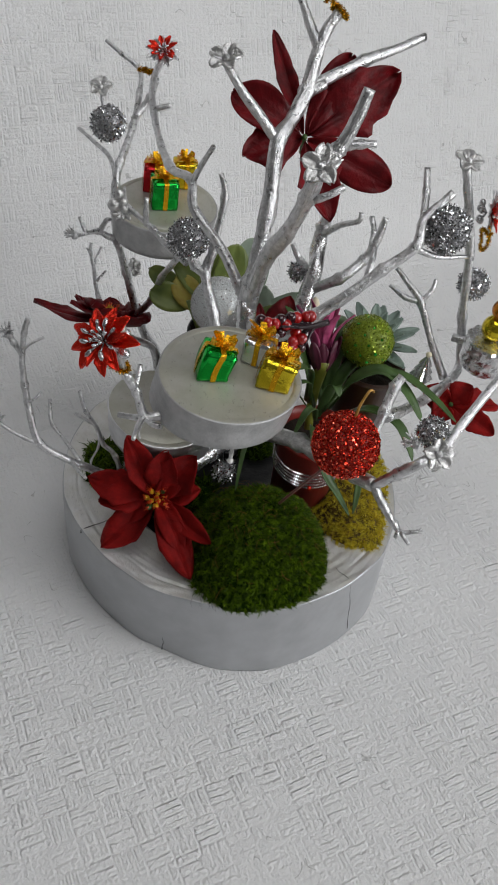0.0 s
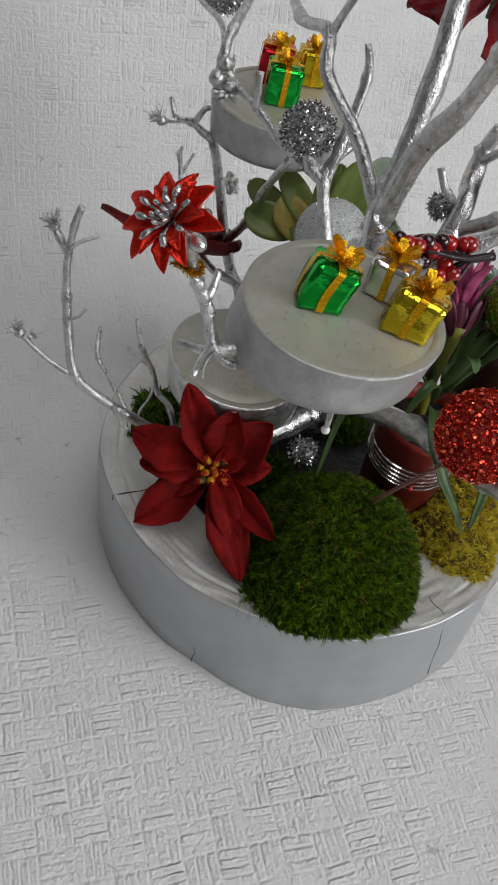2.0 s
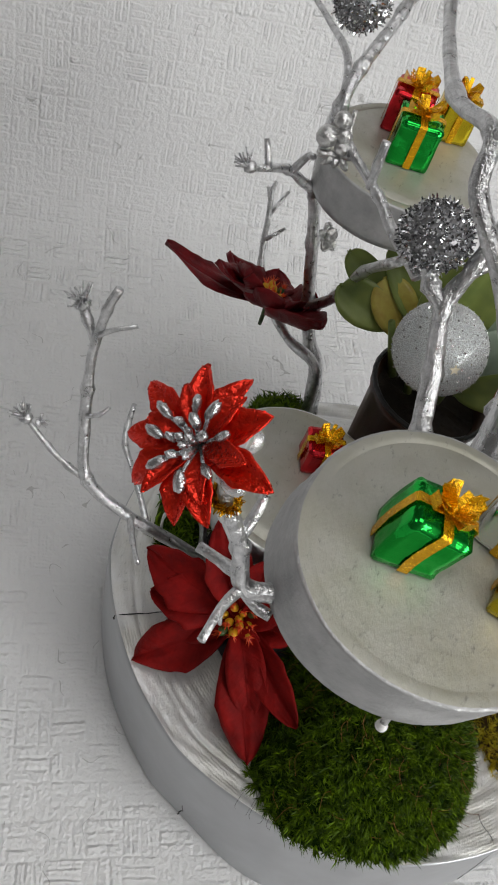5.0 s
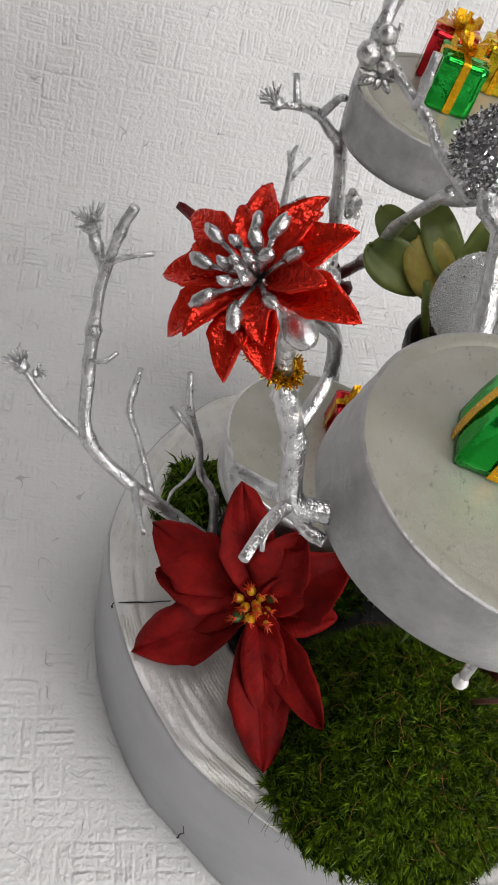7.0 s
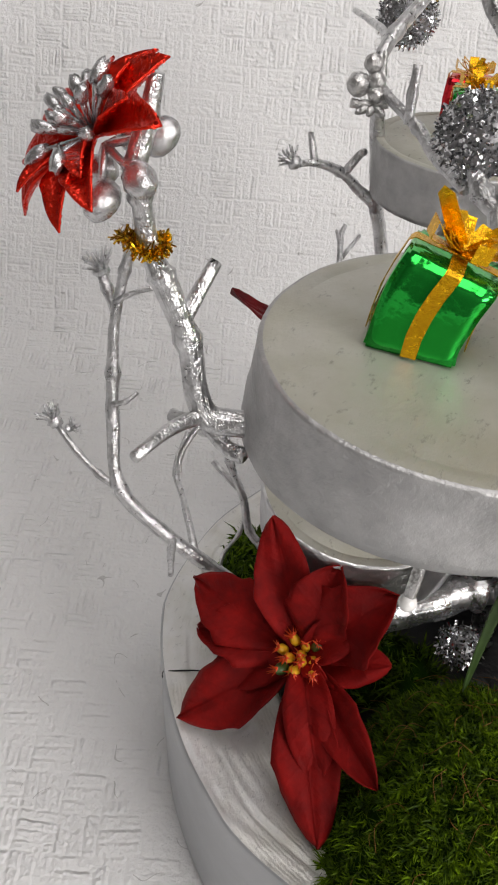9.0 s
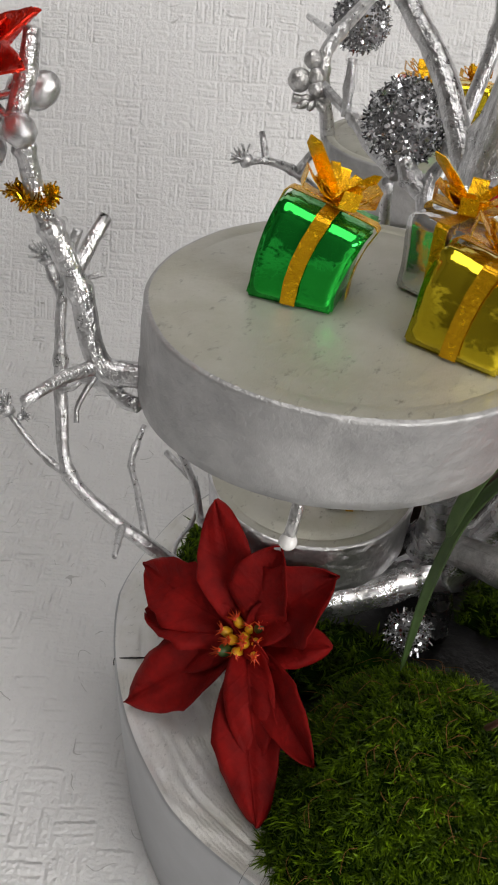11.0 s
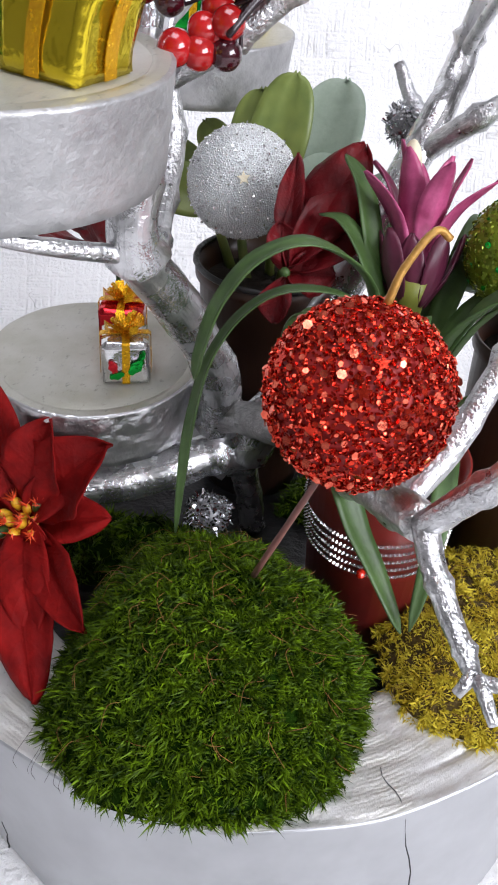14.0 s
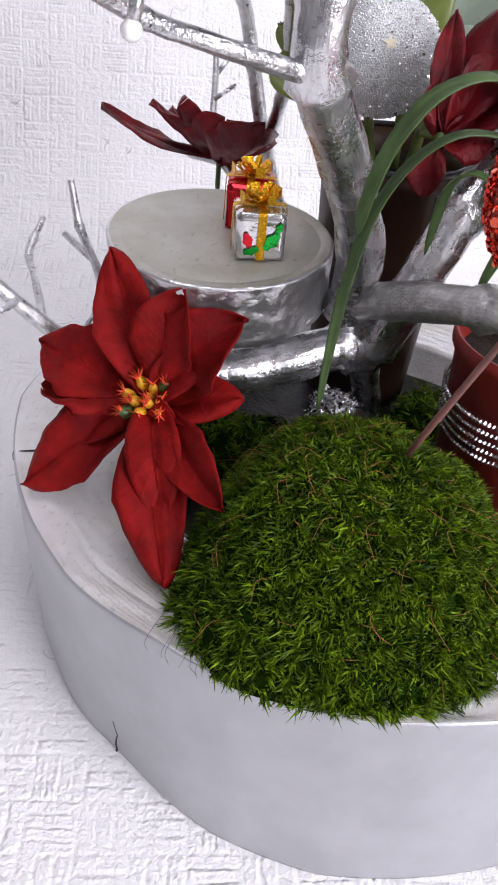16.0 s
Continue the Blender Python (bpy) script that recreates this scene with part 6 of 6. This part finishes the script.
def bromeliad():
    c = vec(0.081, 0.086, 0)
    ob = thing("bromeliad_plant", (0.081, 0.086, 0.0755), "pink-flowered bromeliad in a red pot wound with rhinestones", "plant")
    pot(ob, c, 0.027, 0.0335, 0.0755, 0.176, POT_RED)
    for k in range(5):
        z = 0.134 + k * 0.0042
        r = 0.0272 + (z - 0.0755) / 0.1 * 0.0062 + 0.0012
        g = Geo()
        for i in range(110):
            a = 2 * math.pi * i / 110
            q = vec(c[0] + r * math.cos(a), c[1] + r * math.sin(a), z + 0.0022 * math.sin(a + 0.8 * k * 0.3))
            g.octa(q, 0.00115, (math.cos(a), math.sin(a), 0.3))
        part("rhinestone_strand", g, CRYSTAL, ob, "strand of clear rhinestones", smooth=False)
    for a in (-85, 40, 160):
        a = radians(a)
        part("gem", Geo().ball((c[0] + 0.0315 * math.cos(a), c[1] + 0.0315 * math.sin(a), 0.1315), 0.0022, 10, 8), GEM, ob, "red glass gem", smooth=False)
    heart = vec(0.0745, 0.101, 0.236)
    blades = [
        ([(0.068, 0.098, 0.20), (0.062, 0.080, 0.25), (0.046, 0.058, 0.272), (0.030, 0.045, 0.269), (0.020, 0.035, 0.254), (0.0155, 0.030, 0.236), (0.0140, 0.028, 0.224)], 0.0085),
        ([(0.070, 0.096, 0.20), (0.062, 0.072, 0.245), (0.043, 0.052, 0.257), (0.028, 0.042, 0.250), (0.018, 0.033, 0.232), (0.0135, 0.027, 0.205), (0.0125, 0.023, 0.180), (0.0125, 0.019, 0.155)], 0.0052),
        ([(0.085, 0.088, 0.20), (0.100, 0.082, 0.245), (0.122, 0.080, 0.262), (0.145, 0.070, 0.250), (0.163, 0.055, 0.232)], 0.0150),
        ([(0.088, 0.090, 0.20), (0.108, 0.088, 0.248), (0.138, 0.080, 0.260), (0.166, 0.071, 0.250), (0.192, 0.057, 0.236)], 0.0115),
        ([(0.090, 0.085, 0.19), (0.115, 0.070, 0.225), (0.140, 0.055, 0.228), (0.152, 0.042, 0.218), (0.160, 0.034, 0.205)], 0.0110),
        ([(0.075, 0.090, 0.20), (0.058, 0.098, 0.245), (0.043, 0.105, 0.262), (0.030, 0.110, 0.262)], 0.0095),
        ([(0.075, 0.092, 0.20), (0.056, 0.106, 0.25), (0.045, 0.116, 0.274), (0.034, 0.124, 0.283)], 0.0100),
        ([(0.085, 0.095, 0.20), (0.098, 0.108, 0.235), (0.118, 0.122, 0.246), (0.140, 0.125, 0.242)], 0.0120),
        ([(0.083, 0.100, 0.20), (0.088, 0.120, 0.245), (0.090, 0.140, 0.26), (0.092, 0.160, 0.255)], 0.0110),
        ([(0.078, 0.075, 0.185), (0.071, 0.042, 0.221), (0.0745, 0.018, 0.214), (0.0846, 0.0077, 0.199), (0.0957, 0.0015, 0.1870), (0.110, -0.006, 0.170)], 0.0115),
        ([(0.090, 0.080, 0.18), (0.103, 0.052, 0.214), (0.109, 0.026, 0.217), (0.112, 0.008, 0.201), (0.1125, -0.007, 0.173)], 0.0085),
        ([(0.070, 0.088, 0.20), (0.052, 0.080, 0.228), (0.040, 0.078, 0.235), (0.032, 0.080, 0.225), (0.028, 0.084, 0.198)], 0.0060),
        ([(0.078, 0.085, 0.19), (0.070, 0.066, 0.222), (0.062, 0.055, 0.225), (0.055, 0.047, 0.205)], 0.0070),
        ([(0.082, 0.098, 0.20), (0.074, 0.122, 0.245), (0.062, 0.135, 0.265)], 0.0110),
        ([(0.08, 0.09, 0.19), (0.082, 0.076, 0.235), (0.084, 0.066, 0.25), (0.087, 0.058, 0.246)], 0.0100)]
    for pts, w in blades:
        part("leaf", Geo().strap(pts, w, (0.05, 0.02, 1), 0.35), BLADE, ob)
    part("stalk", Geo().tube([(0.076, 0.095, 0.17), (0.073, 0.099, 0.21), heart + vec(0, 0, 0.012)], 0.0040, 0.0058, 10, 4, 0.1, False), YGREEN, ob, "yellow-green stalk")
    ax = unit((-0.15, 0.46, 0.86))
    x = unit(np.cross(ax, (0, 1, 0.1)))
    y = np.cross(ax, x)
    for i in range(19):
        a = i * 2.399 + 0.4
        e = d_out(x, y, a)
        if i < 5:
            tilt, L, wd, root, bow, mat = 0.12 + 0.05 * i, 0.044, 0.018, 0.016, 0.05, PINK
        elif i < 11:
            tilt, L, wd, root, bow, mat = 0.44 + 0.06 * (i - 5), 0.047, 0.018, 0.012, 0.14, PINK
        else:
            tilt, L, wd, root, bow, mat = 0.26 + 0.03 * (i - 11), 0.030, 0.017, 0.0, -0.06, WINEB
        bb = heart + ax * root + e * 0.005
        part("bract", Geo().petal(bb, bb + unit(ax + e * tilt) * L * rnd(0.9, 1.1), unit(ax * 0.4 - e), wd, bow, 0.22, 0, 0.05, 14, 6, 0.0006), mat, ob)
    part("flower_bud", Geo().ball(heart + ax * 0.054 + x * 0.006, 0.0042, 10, 8, 0.05, (1, 1, 2.6), ax), CREAM, ob, "cream white bud")
    return ob


bromeliad()


def fleshy_plant():
    c = vec(-0.010, 0.168, 0)
    ob = thing("potted_plant", (-0.010, 0.168, 0.0755), "leafy green plant in a brown plastic pot", "plant")
    pot(ob, c, 0.027, 0.0355, 0.0755, 0.208, POT_BROWN)
    part("rim", Geo().tube([(c[0] + 0.0365 * math.cos(a), c[1] + 0.0365 * math.sin(a), 0.2085) for a in np.linspace(0, 2 * math.pi, 30)], 0.0016, 0.0016, 7, 1, 0.05, False), DARK, ob, "black pot rim")
    leaves = [((-0.03, 0.180, 0.225), (-0.030, 0.196, 0.282), 0.019, FLESHY), ((-0.02, 0.178, 0.225), (-0.012, 0.192, 0.293), 0.022, FLESHY),
              ((-0.002, 0.180, 0.225), (0.006, 0.215, 0.288), 0.026, PALE), ((0.0, 0.17, 0.22), (0.019, 0.178, 0.262), 0.026, PALE),
              ((-0.046, 0.190, 0.220), (-0.086, 0.192, 0.229), 0.020, FLESHY), ((-0.046, 0.196, 0.222), (-0.090, 0.206, 0.244), 0.015, FLESHY),
              ((-0.03, 0.190, 0.225), (-0.068, 0.214, 0.256), 0.015, FLESHY), ((-0.036, 0.186, 0.218), (-0.064, 0.200, 0.242), 0.020, YELLOWED),
              ((-0.01, 0.19, 0.22), (-0.015, 0.205, 0.27), 0.028, FLESHY), ((0.005, 0.17, 0.22), (0.055, 0.172, 0.262), 0.016, PALE),
              ((0.0, 0.16, 0.22), (0.04, 0.155, 0.255), 0.018, FLESHY)]
    for b, t, w, m in leaves:
        part("leaf", Geo().petal(b, t, (0.1, -0.75, 0.55), w * 1.3, 0.06, 0.16, 0, 0.04, 18, 8, 0.0016, 0.58, True), m, ob)
    for q in ((-0.03, 0.17), (-0.015, 0.18), (0.0, 0.172), (-0.05, 0.178)):
        part("stem", Geo().tube([(q[0] * 0.6 - 0.004, q[1], 0.195), (q[0], q[1] + 0.002, 0.232)], 0.0028, 0.0022, 7, 3), FLESHY, ob)


fleshy_plant()


def rosette():
    c = vec(0.127, 0.158, 0.232)
    ob = thing("succulent_plant", (0.130, 0.150, 0.0755), "grey-green rosette succulent in a reddish brown pot", "plant")
    pot(ob, (0.130, 0.150), 0.024, 0.031, 0.0755, 0.212, POT_BROWN)
    part("stem", Geo().tube([(0.130, 0.150, 0.19), c - vec(0, 0, 0.004)], 0.006, 0.007, 9, 3), ROSETTE, ob)
    for i in range(34):
        a = i * 2.399
        k = i / 33
        out = vec(math.cos(a), math.sin(a), 0)
        d = unit(out * (0.25 + 0.9 * k) + vec(0.02, -0.12, 0.95 - 0.75 * k))
        L = 0.020 + 0.026 * k
        b = c + out * 0.004 * k
        nn = unit(vec(0, 0, 1) * (0.3 + k) - out * (1 - k) * 0.8)
        part("leaf", Geo().petal(b, b + d * L, nn, 0.010 + 0.010 * k, -0.06, 0.45, 0, 0.0, 8, 4, 0.0016, 0.66), ROSETTE, ob)


rosette()

# ---- small things ----
solo("wooden_pick", Geo().tube([(0.0765, -0.012, 0.234), (0.064, -0.002, 0.197), (0.051, 0.0075, 0.159)], 0.0011, 0.0013, 7, 3, 0.1, False), STICK,
     "thin brown wooden pick between ball and moss", "pick")


def tree_charm():
    """A little silver foil tree with a pearl on top, standing on a red foot."""
    ob = thing("tree_charm", (0.170, 0.122, 0.222), "tiny silver foil tree charm with a pearl on top", "charm")
    c, n = vec(0.170, 0.122, 0), 24
    for z0, z1, r in ((0.228, 0.240, 0.0095), (0.235, 0.246, 0.0075), (0.242, 0.2515, 0.0055)):
        rows = [[(c[0] + k * r * (1 + 0.16 * (i % 2)) * math.cos(2 * math.pi * i / n), c[1] + k * r * (1 + 0.16 * (i % 2)) * math.sin(2 * math.pi * i / n), z0 + (z1 - z0) * t)
                 for i in range(n)] for k, t in ((0.7, 0.08), (1.0, 0.0), (0.6, 0.5), (0.15, 1.0))]
        part("tier", Geo().add([q for w in rows for q in w], [(a * n + i, a * n + (i + 1) % n, (a + 1) * n + (i + 1) % n, (a + 1) * n + i) for a in range(3) for i in range(n)]
                               + [tuple(range(n - 1, -1, -1)), tuple(3 * n + i for i in range(n))]), FOIL_SILVER, ob, smooth=False)
    part("foot", Geo().tube([(0.170, 0.122, 0.218), (0.170, 0.122, 0.230)], 0.0060, 0.0050, 12, 3, 0.05, False), FOIL_RED, ob, "red foil foot")
    part("pearl", Geo().ball((0.170, 0.122, 0.2535), 0.0028, 12, 8), CREAM, ob, "white pearl")


tree_charm()


def gold_ornament():
    ob = thing("foil_slice", (0.230, 0.158, 0.235), "silver-painted bark slice on a branch", "wood slice")
    n, g = 36, Geo()
    c = vec(0.235, 0.158, 0)
    rows = []
    for r, z in ((0.0205, 0.222), (0.0225, 0.226), (0.0232, 0.231), (0.0225, 0.236), (0.0235, 0.241), (0.0228, 0.246), (0.0235, 0.2505), (0.0222, 0.2530)):
        ring = [(2 * math.pi * i / n, 1 + 0.09 * noise.noise(Vector((i * 0.9, z * 260, 3.0)))) for i in range(n)]
        rows.append([(c[0] + r * k * math.cos(w), c[1] + r * k * math.sin(w), z) for w, k in ring])
    g.add([q for r in rows for q in r], [(a * n + i, a * n + (i + 1) % n, (a + 1) * n + (i + 1) % n, (a + 1) * n + i) for a in range(7) for i in range(n)]
          + [tuple(range(n - 1, -1, -1)), tuple(7 * n + i for i in range(n))])
    part("bark", g, TRUNK, ob, smooth=False)
    part("stub", Geo().tube([(0.205, 0.176, 0.236), (0.222, 0.166, 0.24)], 0.004, 0.004, 8, 3), BARK, ob)
    gb = thing("ornament_ball", (0.234, 0.160, 0.2535), "shiny gold ornament with an orange top", "ornament")
    part("body", Geo().ball((0.234, 0.160, 0.2650), 0.0125, 24, 16), FOIL_GOLD, gb)
    part("top", Geo().ball((0.2345, 0.161, 0.2850), 0.0100, 20, 14, 0.05), AMBER, gb, "orange gold top")


gold_ornament()


def holly_print():
    """The holly leaves printed on the front of the white gift."""
    for x0, z0, r, turn, m in ((0.0042, 0.0090, 0.0046, 0.9, FOIL_GREEN), (-0.0056, 0.0092, 0.0036, 1.9, FOIL_RED), (-0.0040, 0.0048, 0.0034, 0.3, FOIL_GREEN), (0.0068, 0.0145, 0.0026, 1.2, FOIL_GREEN)):
        ring = []
        for i in range(12):
            a = 2 * math.pi * i / 12
            u, v = r * math.cos(a), r * (0.62 if i % 2 else 0.40) * math.sin(a)
            ring.append((x0 + u * math.cos(turn) - v * math.sin(turn), -0.0107, z0 + u * math.sin(turn) + v * math.cos(turn)))
        me = bpy.data.meshes.new("print")
        me.from_pydata(ring + [(x, y - 0.0002, z) for x, y, z in ring], [], [tuple(range(12, 24))] + [(i, (i + 1) % 12, 12 + (i + 1) % 12, 12 + i) for i in range(12)])
        me.materials.append(m)
        ob = new("print", me)
        ob.parent = white
        tagged(ob, "printed holly leaf")


holly_print()
